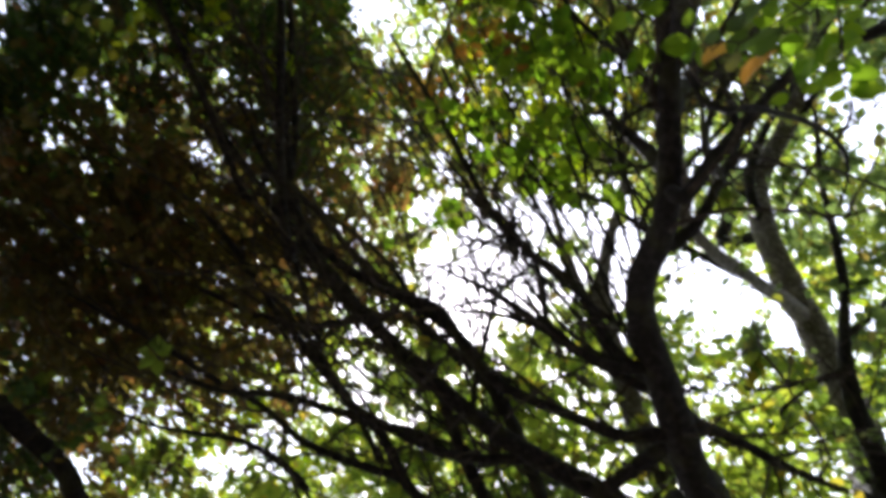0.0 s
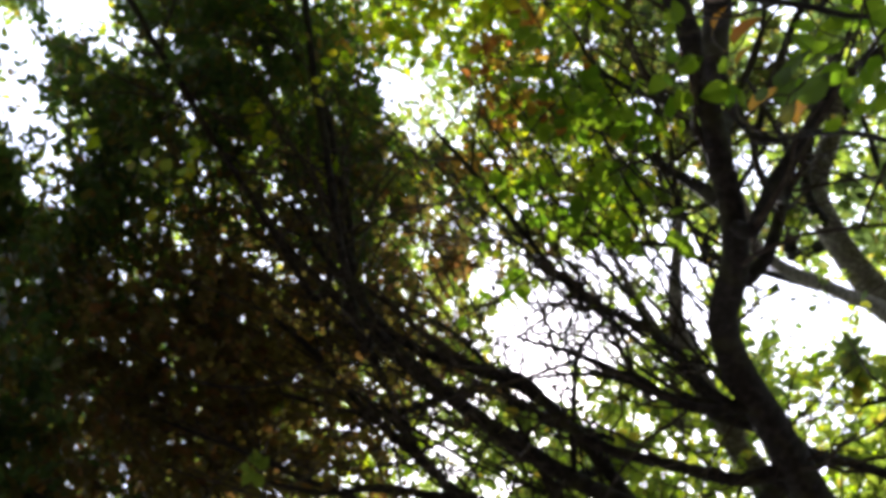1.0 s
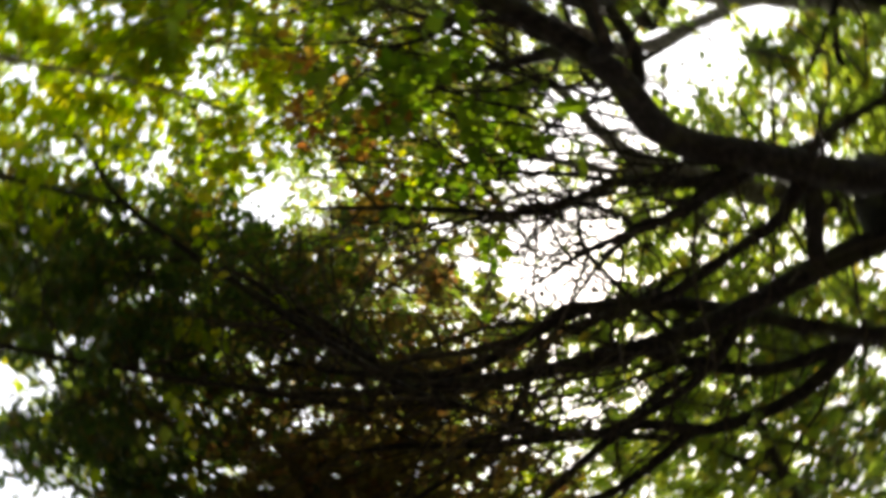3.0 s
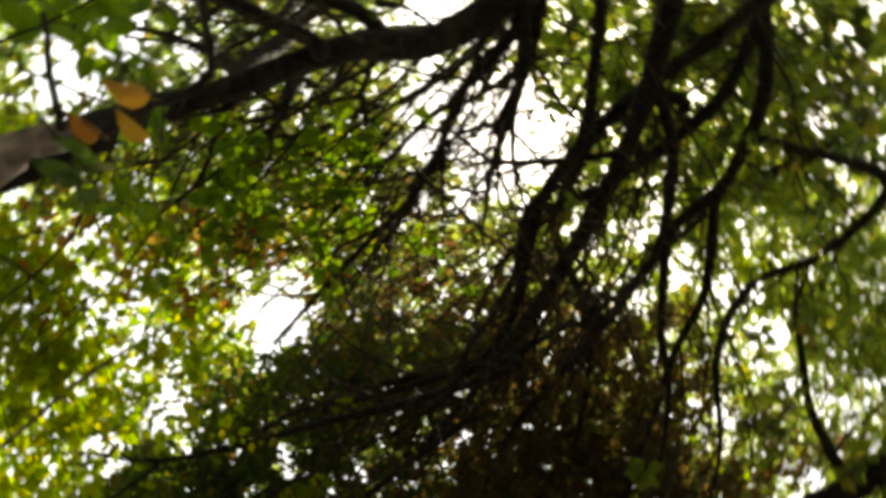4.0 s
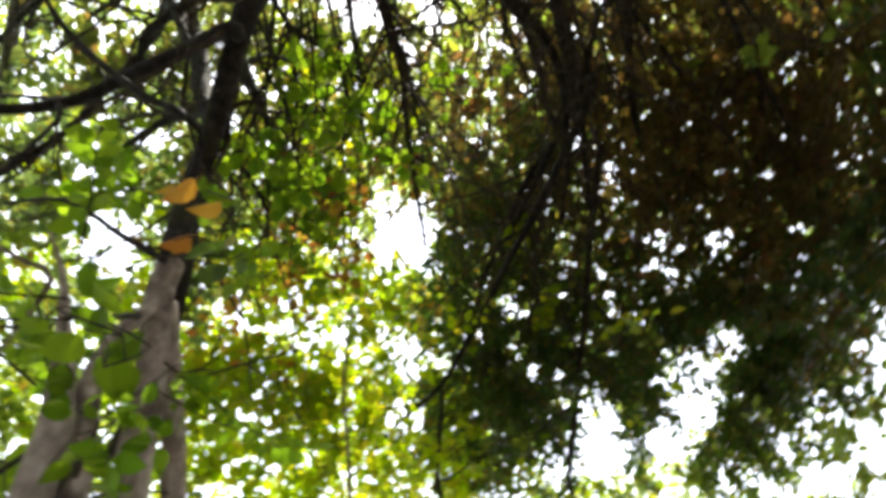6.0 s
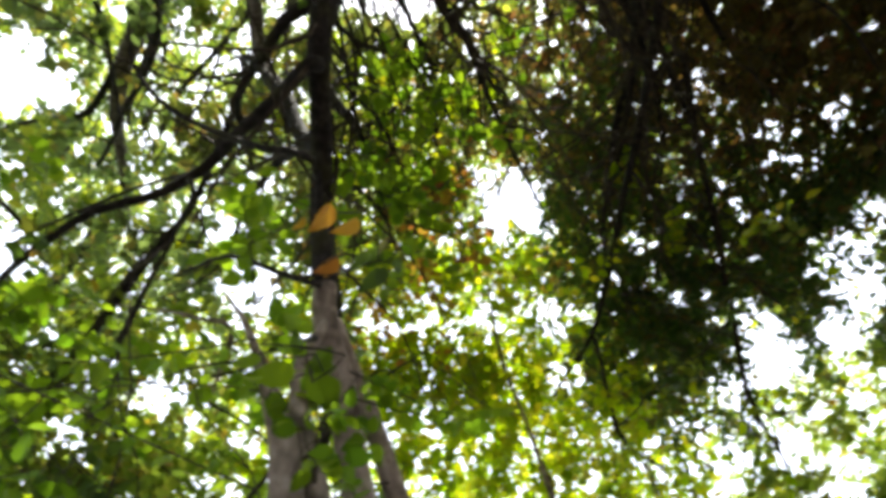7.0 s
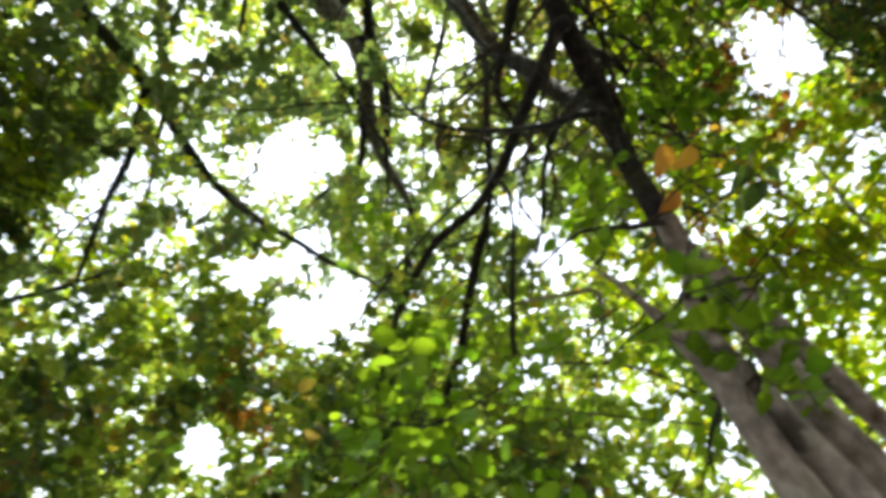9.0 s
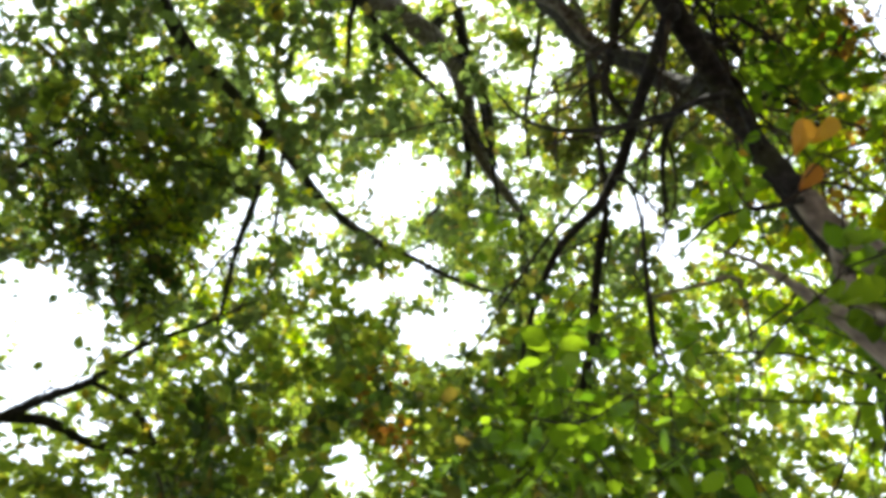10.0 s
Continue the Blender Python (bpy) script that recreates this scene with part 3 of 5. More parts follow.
opening((-2.372, -0.403, 2.768), (-4.624, -0.285, 4.895), 0.051, 0.122, 0.08)
opening((-2.341, -0.316, 2.793), (-4.550, -0.076, 4.955), 0.051, 0.122, 0.08)
opening((-2.292, -0.202, 2.825), (-4.432, 0.200, 5.032), 0.047, 0.114, 0.10)
opening((1.150, -0.110, 3.154), (9.759, 1.336, 12.516), 0.236, 1.609, 0.60)
opening((0.990, 0.071, 3.253), (8.664, 2.569, 13.188), 0.145, 0.990, 0.50)
opening((-0.099, -1.739, 4.908), (-0.528, -7.063, 14.524), 0.396, 1.485, 0.50)
opening((-0.495, -1.627, 4.928), (-2.013, -6.641, 14.601), 0.231, 0.866, 0.40)
opening((-0.522, -1.642, 5.021), (-2.069, -6.400, 14.818), 0.396, 1.485, 0.60)
opening((-1.137, 0.116, 3.414), (-1.879, 1.053, 6.916), 0.051, 0.136, 0.10)
opening((-1.237, 0.235, 3.355), (-2.147, 1.371, 6.757), 0.051, 0.136, 0.10)
opening((-1.352, 0.319, 3.290), (-2.455, 1.596, 6.583), 0.051, 0.136, 0.10)
opening((-1.485, 0.416, 3.199), (-2.811, 1.858, 6.338), 0.047, 0.127, 0.15)
opening((-1.007, 0.221, 3.329), (-1.187, 0.768, 4.928), 0.044, 0.077, 0.10)
opening((-1.111, 0.349, 3.265), (-1.372, 0.995, 4.816), 0.044, 0.077, 0.10)
opening((-1.219, 0.466, 3.191), (-1.564, 1.202, 4.684), 0.044, 0.077, 0.10)
opening((-0.411, -0.038, 2.514), (-0.306, 0.205, 3.427), 0.054, 0.098, 0.04)
opening((-0.350, -0.038, 2.654), (-0.356, 0.206, 3.572), 0.059, 0.106, 0.04)
opening((-0.462, -0.078, 2.452), (-0.277, 0.210, 3.338), 0.050, 0.089, 0.04)
opening((1.017, 0.096, 3.427), (6.634, -0.129, 14.927), 0.236, 1.609, 0.65)
opening((0.828, -0.383, 3.356), (7.642, -0.601, 14.189), 0.236, 1.609, 0.75)
opening((1.208, -0.653, 3.024), (10.234, -2.442, 11.922), 0.272, 1.857, 0.72)
opening((-0.060, 0.178, 3.692), (-0.411, 1.216, 16.445), 0.218, 1.485, 0.85)
opening((0.535, -0.078, 4.451), (2.677, -0.389, 16.254), 0.272, 1.361, 0.65)
opening((-0.838, -0.456, 3.539), (-1.361, -0.653, 7.399), 0.065, 0.181, 0.08)
opening((-0.839, -0.344, 3.542), (-1.363, -0.343, 7.406), 0.054, 0.151, 0.10)
opening((-0.673, -0.366, 3.558), (-0.862, -0.398, 6.752), 0.047, 0.116, 0.10)
opening((-0.753, -0.255, 3.550), (-1.060, -0.126, 6.733), 0.047, 0.116, 0.10)
opening((-0.424, 0.139, 2.563), (-0.323, 0.548, 3.579), 0.028, 0.051, 0.40)
opening((-0.414, 0.245, 2.513), (-0.275, 0.880, 3.753), 0.030, 0.062, 0.5)
opening((-0.398, 0.343, 2.455), (-0.220, 1.190, 3.801), 0.032, 0.072, 0.5)
opening((-0.537, 0.313, 2.483), (-0.533, 0.819, 3.346), 0.024, 0.042, 0.6)
opening((-0.336, 0.363, 2.432), (-0.176, 0.908, 3.256), 0.024, 0.042, 0.6)
opening((-1.017, 0.535, 3.322), (-3.777, 5.654, 14.724), 0.076, 0.520, 0.20)
opening((-1.192, 0.508, 3.283), (-4.971, 5.469, 14.461), 0.062, 0.421, 0.30)
# shafts added towards the sun, thinning leaves to brighten the lime boughs
opening((0.377, 0.868, 5.563), (2.071, -3.317, 15.704), 0.7, 0.9, 0.50)
opening((0.775, 1.275, 5.707), (2.468, -2.911, 15.847), 0.7, 0.9, 0.50)
opening((1.144, 1.531, 5.655), (2.838, -2.654, 15.796), 0.7, 0.9, 0.50)
opening((1.721, 1.689, 6.857), (3.415, -2.496, 16.998), 0.7, 0.9, 0.50)
opening((0.165, -0.284, 3.624), (0.890, -2.451, 16.218), 0.085, 0.580, 0.30)
opening((0.055, -0.427, 3.598), (0.134, -3.422, 16.042), 0.085, 0.580, 0.30)
opening((-0.079, -0.347, 3.612), (-0.776, -2.876, 16.141), 0.085, 0.580, 0.30)
opening((0.208, -0.503, 3.571), (1.180, -3.943, 15.862), 0.085, 0.580, 0.30)
opening((-0.093, -0.517, 3.570), (-0.873, -4.034, 15.852), 0.085, 0.580, 0.30)
opening((0.362, -0.475, 3.561), (2.230, -3.751, 15.793), 0.085, 0.580, 0.30)
opening((-0.317, 0.026, 3.566), (-2.524, -1.048, 16.129), 0.070, 0.480, 0.15)
opening((-0.076, -0.127, 3.576), (-0.876, -2.095, 16.199), 0.070, 0.480, 0.20)
opening((-0.045, 0.023, 3.596), (-0.665, -1.071, 16.334), 0.070, 0.480, 0.40)
opening((-0.315, -0.080, 3.555), (-2.510, -1.774, 16.051), 0.070, 0.480, 0.25)
opening((-0.093, 0.138, 3.600), (-0.997, -0.286, 16.361), 0.070, 0.480, 0.50)
opening((-0.173, 0.023, 3.586), (-1.541, -1.069, 16.266), 0.070, 0.480, 0.40)

# small shafts aimed from one camera place, for specks of sky
FLECKS = np.random.default_rng(61)
for middle, count in (((2.30, 0.34, 5.68), 9), ((2.80, 0.20, 5.36), 8), ((2.29, 0.95, 5.54), 11), ((3.14, -0.21, 5.08), 6), ((2.81, 0.64, 5.24), 9), ((2.00, 1.20, 5.60), 10), ((2.62, 1.11, 5.25), 5), ((2.26, -0.33, 5.52), 6), ((2.59, -0.72, 5.27), 3), ((2.95, -0.93, 4.94), 2), ((2.83, -0.24, 5.09), 7)):
    for _ in range(count):
        spot = np.array(middle) + FLECKS.normal(0, 0.24, 3)
        way = (spot - np.array([-0.343, -0.346, 1.494])) / 5.0
        opening(spot - way * 1.6, spot + way * 9.0, 0.035, 0.15, 0.08)

# ---- ground ----
def make_ground():
    bm = bmesh.new()
    rings = [1, 2, 3, 4.5, 6, 8, 11, 15, 22, 35, 60, 120, 400, 1500]

    def spot(x, y):
        return bm.verts.new((x, y, 0.12 * noise.noise((x * 0.3, y * 0.3, 0)) + 0.03 * noise.noise((x * 1.7, y * 1.7, 4))))

    rows = [[spot(r * math.cos(a * math.pi / 24), r * math.sin(a * math.pi / 24)) for a in range(48)] for r in rings]
    middle = spot(0, 0)
    for i in range(48):
        bm.faces.new((middle, rows[0][i], rows[0][(i + 1) % 48]))
    for a, b in zip(rows[:-1], rows[1:]):
        for i in range(48):
            bm.faces.new((a[i], b[i], b[(i + 1) % 48], a[(i + 1) % 48]))
    m, nodes, links, shader = surface("leaf_litter", 0.95)
    place = nodes.new("ShaderNodeTexCoord")
    cell = nodes.new("ShaderNodeTexVoronoi")
    cell.inputs["Scale"].default_value = 16
    soil = nodes.new("ShaderNodeTexNoise")
    soil.inputs["Scale"].default_value, soil.inputs["Detail"].default_value = 1.3, 6
    links.new(place.outputs["Object"], cell.inputs["Vector"])
    links.new(place.outputs["Object"], soil.inputs["Vector"])
    litter = ramp(nodes, links, cell.outputs["Color"], [(0.1, (0.05, 0.04, 0.03)), (0.5, (0.13, 0.09, 0.06)), (0.9, (0.085, 0.08, 0.042))])
    earth = ramp(nodes, links, soil.outputs[0], [(0.4, (0.5, 0.5, 0.5)), (0.65, (1, 1, 1))])
    mix = nodes.new("ShaderNodeMix")
    mix.data_type, mix.blend_type = "RGBA", "MULTIPLY"
    mix.inputs[0].default_value = 1.0
    links.new(litter, mix.inputs[6])
    links.new(earth, mix.inputs[7])
    links.new(mix.outputs[2], shader.inputs["Base Color"])
    mesh = bpy.data.meshes.new("ground")
    bm.to_mesh(mesh)
    bm.free()
    mesh.materials.append(m)
    ob = new("ground", mesh)
    for p in mesh.polygons:
        p.use_smooth = True
    return tagged(ob, "woodland ground covered with brown leaf litter", "ground", kind="structure")


make_ground()

# ---- the dark leaning tree ----
leaning_tree = tree("leaning_tree", (-0.699, -2.629, -0.050), "tall leaning tree with dark crooked trunk and sparse crown")
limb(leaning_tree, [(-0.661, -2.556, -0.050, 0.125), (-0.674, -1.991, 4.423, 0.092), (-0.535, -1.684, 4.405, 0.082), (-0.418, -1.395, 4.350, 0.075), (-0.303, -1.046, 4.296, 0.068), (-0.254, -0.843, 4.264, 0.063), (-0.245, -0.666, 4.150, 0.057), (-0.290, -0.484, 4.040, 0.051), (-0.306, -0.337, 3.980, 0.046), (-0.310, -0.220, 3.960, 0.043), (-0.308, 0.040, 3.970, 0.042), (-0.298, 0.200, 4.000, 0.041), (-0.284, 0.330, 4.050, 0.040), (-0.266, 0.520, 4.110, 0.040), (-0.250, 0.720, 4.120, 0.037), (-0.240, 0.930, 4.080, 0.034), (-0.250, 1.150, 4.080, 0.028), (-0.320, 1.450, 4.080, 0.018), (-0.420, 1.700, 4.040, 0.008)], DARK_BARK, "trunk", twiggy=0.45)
limb(leaning_tree, [(-0.281, -0.354, 3.828, 0.030), (-0.337, -0.313, 3.853, 0.028), (-0.454, -0.183, 3.975, 0.026), (-0.618, -0.029, 4.062, 0.025), (-0.754, 0.100, 4.118, 0.023), (-0.930, 0.184, 4.024, 0.020), (-1.123, 0.237, 4.045, 0.018), (-1.321, 0.371, 4.028, 0.016), (-1.469, 0.511, 4.001, 0.012), (-1.643, 0.711, 3.982, 0.006)], twiggy=0.15)
limb(leaning_tree, [(-0.767, 0.103, 4.137, 0.010), (-0.986, 0.210, 4.380, 0.008), (-1.360, 0.384, 4.581, 0.008), (-1.808, 0.617, 4.703, 0.007), (-2.149, 0.798, 4.843, 0.006)], twiggy=0.15)
limb(leaning_tree, [(-0.302, -0.510, 4.114, 0.040), (-0.407, -0.460, 4.130, 0.026), (-0.500, -0.317, 4.237, 0.022), (-0.611, -0.160, 4.433, 0.018), (-0.604, -0.005, 4.541, 0.012), (-0.571, 0.213, 4.744, 0.006)])
limb(leaning_tree, [(-0.362, -1.175, 4.313, 0.040), (-0.268, -1.249, 4.543, 0.028), (-0.041, -1.124, 4.550, 0.025), (0.163, -0.989, 4.539, 0.022), (0.423, -0.812, 4.567, 0.016), (0.631, -0.716, 4.555, 0.008)])
limb(leaning_tree, [(-0.387, -1.207, 4.330, 0.040), (-0.697, -1.519, 4.576, 0.024), (-0.939, -1.648, 4.560, 0.020), (-1.206, -1.772, 4.638, 0.012)])
limb(leaning_tree, [(-0.294, -1.181, 4.319, 0.035), (-0.170, -1.112, 4.603, 0.022), (-0.016, -0.839, 4.588, 0.020), (0.259, -0.591, 4.533, 0.018), (0.434, -0.361, 4.549, 0.016), (0.624, 0.021, 4.537, 0.013), (0.797, 0.338, 4.477, 0.008)])
limb(leaning_tree, [(-0.270, -0.033, 4.006, 0.040), (-0.456, 0.133, 4.463, 0.020), (-0.589, 0.305, 4.529, 0.014), (-0.677, 0.522, 4.584, 0.008)])
limb(leaning_tree, [(-0.267, -0.209, 4.028, 0.040), (-0.130, -0.032, 4.497, 0.016), (0.033, 0.188, 4.595, 0.012), (0.155, 0.414, 4.670, 0.007)])
limb(leaning_tree, [(-0.273, 0.117, 3.983, 0.030), (-0.150, 0.217, 4.489, 0.014), (0.032, 0.394, 4.575, 0.010), (0.104, 0.592, 4.644, 0.006)])
limb(leaning_tree, [(-0.358, -1.123, 4.174, 0.030), (0.021, -1.025, 4.359, 0.020), (0.186, -0.999, 4.582, 0.016), (0.400, -0.936, 4.590, 0.012), (0.647, -0.955, 4.655, 0.007)])

# crooked bare branches off the leaning trunk, before the brightest gap
limb(leaning_tree, [(-0.276, -1.124, 4.185, 0.024), (-0.076, -1.012, 4.194, 0.022), (0.040, -0.940, 4.203, 0.019), (0.135, -0.860, 4.219, 0.015), (0.265, -0.827, 4.202, 0.009), (0.370, -0.779, 4.207, 0.007), (0.486, -0.774, 4.192, 0.004)], twiggy=0.5)
limb(leaning_tree, [(-0.244, -1.102, 4.253, 0.020), (-0.122, -0.979, 4.344, 0.017), (-0.040, -0.841, 4.415, 0.015), (0.030, -0.739, 4.498, 0.013), (0.099, -0.604, 4.583, 0.010), (0.155, -0.502, 4.653, 0.009), (0.213, -0.393, 4.719, 0.007), (0.210, -0.238, 4.789, 0.004)], twiggy=0.5)
limb(leaning_tree, [(0.031, -0.744, 4.497, 0.013), (0.189, -0.676, 4.563, 0.014), (0.320, -0.549, 4.634, 0.015), (0.441, -0.468, 4.687, 0.016), (0.530, -0.335, 4.746, 0.013), (0.658, -0.244, 4.786, 0.006)], twiggy=0.5)
limb(leaning_tree, [(0.135, -0.860, 4.219, 0.012), (0.139, -0.771, 4.280, 0.010), (0.164, -0.666, 4.360, 0.009), (0.227, -0.621, 4.420, 0.008), (0.396, -0.589, 4.463, 0.006), (0.543, -0.534, 4.506, 0.003)], twiggy=0.6)
limb(leaning_tree, [(-0.299, -0.403, 4.143, 0.016), (-0.118, -0.391, 4.366, 0.011), (0.032, -0.365, 4.475, 0.010), (0.217, -0.305, 4.579, 0.008), (0.502, -0.258, 4.657, 0.004)], twiggy=0.5)
limb(leaning_tree, [(0.371, -0.783, 4.205, 0.009), (0.383, -0.707, 4.279, 0.009), (0.353, -0.633, 4.354, 0.008), (0.284, -0.537, 4.434, 0.006), (0.228, -0.434, 4.509, 0.003)], twiggy=0.6)

# ---- the bushy dark tree with many low limbs ----
bushy_tree = tree("bushy_tree", (-0.425, -4.156, -0.050), "bushy tree with many thin dark limbs and dense shaded crown")
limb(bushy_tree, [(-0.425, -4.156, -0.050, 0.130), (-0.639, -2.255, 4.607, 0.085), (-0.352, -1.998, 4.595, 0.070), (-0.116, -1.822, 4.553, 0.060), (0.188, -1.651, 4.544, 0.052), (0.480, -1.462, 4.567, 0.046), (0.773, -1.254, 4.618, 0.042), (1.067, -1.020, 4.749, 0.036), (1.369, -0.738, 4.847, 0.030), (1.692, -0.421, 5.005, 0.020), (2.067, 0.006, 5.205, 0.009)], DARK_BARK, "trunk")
limb(bushy_tree, [(-0.302, -2.761, 4.493, 0.070), (-0.069, -2.401, 4.565, 0.050), (0.040, -2.223, 4.581, 0.045), (0.182, -1.862, 4.590, 0.040), (0.344, -1.593, 4.822, 0.037), (0.499, -1.275, 4.830, 0.035), (0.707, -1.054, 4.869, 0.033), (0.966, -0.949, 4.944, 0.030), (1.230, -0.838, 4.997, 0.027), (1.497, -0.594, 5.053, 0.024), (1.740, -0.287, 5.202, 0.020), (2.014, 0.142, 5.410, 0.010)])
limb(bushy_tree, [(-0.407, -1.396, 4.351, 0.040), (-0.217, -1.428, 4.373, 0.030), (0.183, -1.329, 4.492, 0.026), (0.400, -1.224, 4.526, 0.025), (0.533, -1.088, 4.568, 0.024), (0.683, -0.937, 4.655, 0.022), (0.907, -0.827, 4.641, 0.020), (1.199, -0.562, 4.734, 0.015), (1.519, -0.321, 4.876, 0.008)])
limb(bushy_tree, [(0.173, -1.659, 4.539, 0.035), (0.543, -1.664, 4.560, 0.026), (0.869, -1.625, 4.635, 0.023), (1.089, -1.504, 4.639, 0.020), (1.230, -1.367, 4.661, 0.018), (1.437, -1.139, 4.798, 0.014), (1.707, -0.906, 4.878, 0.007)])
limb(bushy_tree, [(0.501, -1.529, 4.528, 0.022), (0.488, -1.352, 4.566, 0.018), (0.440, -1.073, 4.641, 0.016), (0.374, -0.862, 4.724, 0.014), (0.220, -0.755, 4.871, 0.010), (0.148, -0.568, 5.023, 0.006)])
limb(bushy_tree, [(0.113, -2.234, 4.756, 0.045), (0.453, -2.075, 4.771, 0.036), (0.682, -1.742, 4.922, 0.034), (0.819, -1.430, 5.035, 0.030), (1.100, -1.271, 5.130, 0.028), (1.354, -1.004, 5.128, 0.026), (1.604, -0.655, 5.217, 0.026), (1.728, 0.030, 5.438, 0.022), (1.776, 0.506, 5.604, 0.014)])
limb(bushy_tree, [(0.128, -2.352, 4.733, 0.045), (0.517, -2.270, 4.753, 0.038), (0.894, -2.065, 4.808, 0.035), (1.069, -1.793, 4.913, 0.032), (1.296, -1.636, 5.029, 0.030), (1.494, -1.393, 5.055, 0.026), (1.788, -1.083, 5.143, 0.022), (2.070, -0.685, 5.207, 0.018), (2.440, -0.379, 5.263, 0.012), (2.917, -0.089, 5.184, 0.007)])
limb(bushy_tree, [(1.161, -2.043, 4.737, 0.030), (1.421, -1.784, 4.787, 0.024), (1.664, -1.589, 4.773, 0.020), (1.947, -1.377, 4.712, 0.017), (2.287, -1.156, 4.701, 0.012), (2.754, -0.900, 4.677, 0.007)])
limb(bushy_tree, [(0.674, -1.482, 4.934, 0.030), (0.868, -1.101, 5.032, 0.018), (1.050, -0.843, 5.161, 0.014), (1.292, -0.608, 5.129, 0.010), (1.590, -0.446, 5.144, 0.006)])
limb(bushy_tree, [(0.302, -1.908, 5.855, 0.045), (0.721, -1.619, 5.761, 0.042), (1.059, -1.327, 5.632, 0.038), (1.291, -1.284, 5.556, 0.034), (1.601, -1.292, 5.413, 0.028), (1.997, -1.205, 5.329, 0.020), (2.356, -1.005, 5.250, 0.010)])
limb(bushy_tree, [(0.541, -2.153, 5.380, 0.040), (0.953, -1.919, 5.253, 0.032), (1.290, -1.744, 5.074, 0.028), (1.671, -1.570, 4.939, 0.022), (1.952, -1.489, 4.785, 0.016), (2.375, -1.252, 4.659, 0.008)])
limb(bushy_tree, [(1.167, -2.846, 4.744, 0.030), (1.432, -2.484, 4.737, 0.028), (1.514, -2.078, 4.805, 0.025), (1.841, -1.769, 4.752, 0.020), (2.259, -1.641, 4.622, 0.013), (2.595, -1.447, 4.531, 0.007)])
limb(bushy_tree, [(1.033, -2.466, 5.063, 0.030), (1.081, -2.158, 5.095, 0.024), (1.231, -1.823, 5.069, 0.020), (1.432, -1.451, 5.109, 0.016), (1.588, -1.183, 5.216, 0.010)])
limb(bushy_tree, [(1.570, -1.158, 5.231, 0.030), (1.722, -0.640, 5.340, 0.026), (1.670, 0.122, 5.461, 0.022), (1.699, 0.793, 5.536, 0.016), (1.941, 1.201, 5.502, 0.010)])
# a bare branch in its dark crown
limb(bushy_tree, [(1.221, -1.022, 4.878, 0.008), (1.501, -0.811, 4.826, 0.008), (1.716, -0.735, 4.742, 0.007), (1.968, -0.763, 4.592, 0.007), (2.198, -0.688, 4.455, 0.007), (2.325, -0.578, 4.383, 0.006), (2.442, -0.428, 4.315, 0.005), (2.504, -0.319, 4.277, 0.002)], twiggy=0.4)

# ---- the stout limb of a neighbouring tree ----
stout_tree = tree("stout_tree", (3.942, -4.141, -0.050), "stout dark tree with broad heavy limb and thick foliage")
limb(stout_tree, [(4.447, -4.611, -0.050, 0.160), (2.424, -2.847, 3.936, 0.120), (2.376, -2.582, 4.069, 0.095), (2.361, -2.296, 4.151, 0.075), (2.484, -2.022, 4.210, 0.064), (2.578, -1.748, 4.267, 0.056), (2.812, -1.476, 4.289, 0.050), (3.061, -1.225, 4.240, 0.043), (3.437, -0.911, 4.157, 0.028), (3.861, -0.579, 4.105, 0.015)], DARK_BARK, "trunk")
limb(stout_tree, [(2.472, -2.059, 4.201, 0.040), (2.175, -2.091, 4.465, 0.025), (1.940, -2.160, 4.613, 0.020), (1.683, -2.268, 4.726, 0.014), (1.498, -2.466, 4.844, 0.008)])

# ---- the grey tree ----
grey_tree = tree("grey_tree", (-2.052, -2.943, -0.050), "slender grey-barked tree forking below its light leafy crown")
limb(grey_tree, [(-3.112, -4.332, -0.050, 0.200), (-2.308, -3.190, 6.290, 0.170), (-2.145, -2.727, 6.518, 0.150), (-1.956, -2.217, 6.722, 0.135), (-1.802, -1.809, 6.930, 0.125), (-1.626, -1.453, 7.090, 0.112), (-1.466, -1.002, 7.336, 0.100), (-1.483, -0.622, 7.585, 0.085), (-1.635, -0.266, 7.566, 0.075), (-1.720, 0.148, 7.531, 0.062), (-1.723, 0.595, 7.581, 0.045), (-1.720, 1.184, 7.674, 0.020)], GREY_BARK, "trunk", "smooth grey trunk")
limb(grey_tree, [(-1.716, -1.655, 7.007, 0.080), (-1.360, -1.374, 6.543, 0.050), (-0.966, -1.029, 5.983, 0.042), (-0.579, -0.667, 5.349, 0.034), (-0.533, -0.397, 5.211, 0.032), (-0.440, -0.157, 5.156, 0.029), (-0.335, 0.076, 5.133, 0.026), (-0.203, 0.292, 5.144, 0.018), (-0.129, 0.557, 5.133, 0.008)], GREY_BARK, twiggy=0.3)
limb(grey_tree, [(-2.391, -3.247, -0.050, 0.085), (-1.695, -2.334, 5.148, 0.070), (-1.626, -2.080, 5.267, 0.058), (-1.514, -1.668, 5.511, 0.047), (-1.490, -1.373, 5.630, 0.038), (-1.545, -1.081, 5.806, 0.030), (-1.508, -0.774, 5.991, 0.024), (-1.468, -0.443, 6.154, 0.018), (-1.478, 0.078, 6.381, 0.010)])
limb(grey_tree, [(-1.654, -0.221, 7.562, 0.050), (-1.934, 0.155, 7.494, 0.030), (-2.282, 0.209, 7.476, 0.022), (-2.649, 0.311, 7.537, 0.012)])
limb(grey_tree, [(-1.510, -1.521, 5.571, 0.030), (-1.344, -1.607, 5.596, 0.018), (-1.075, -1.745, 5.730, 0.014), (-0.808, -1.749, 5.897, 0.007)])
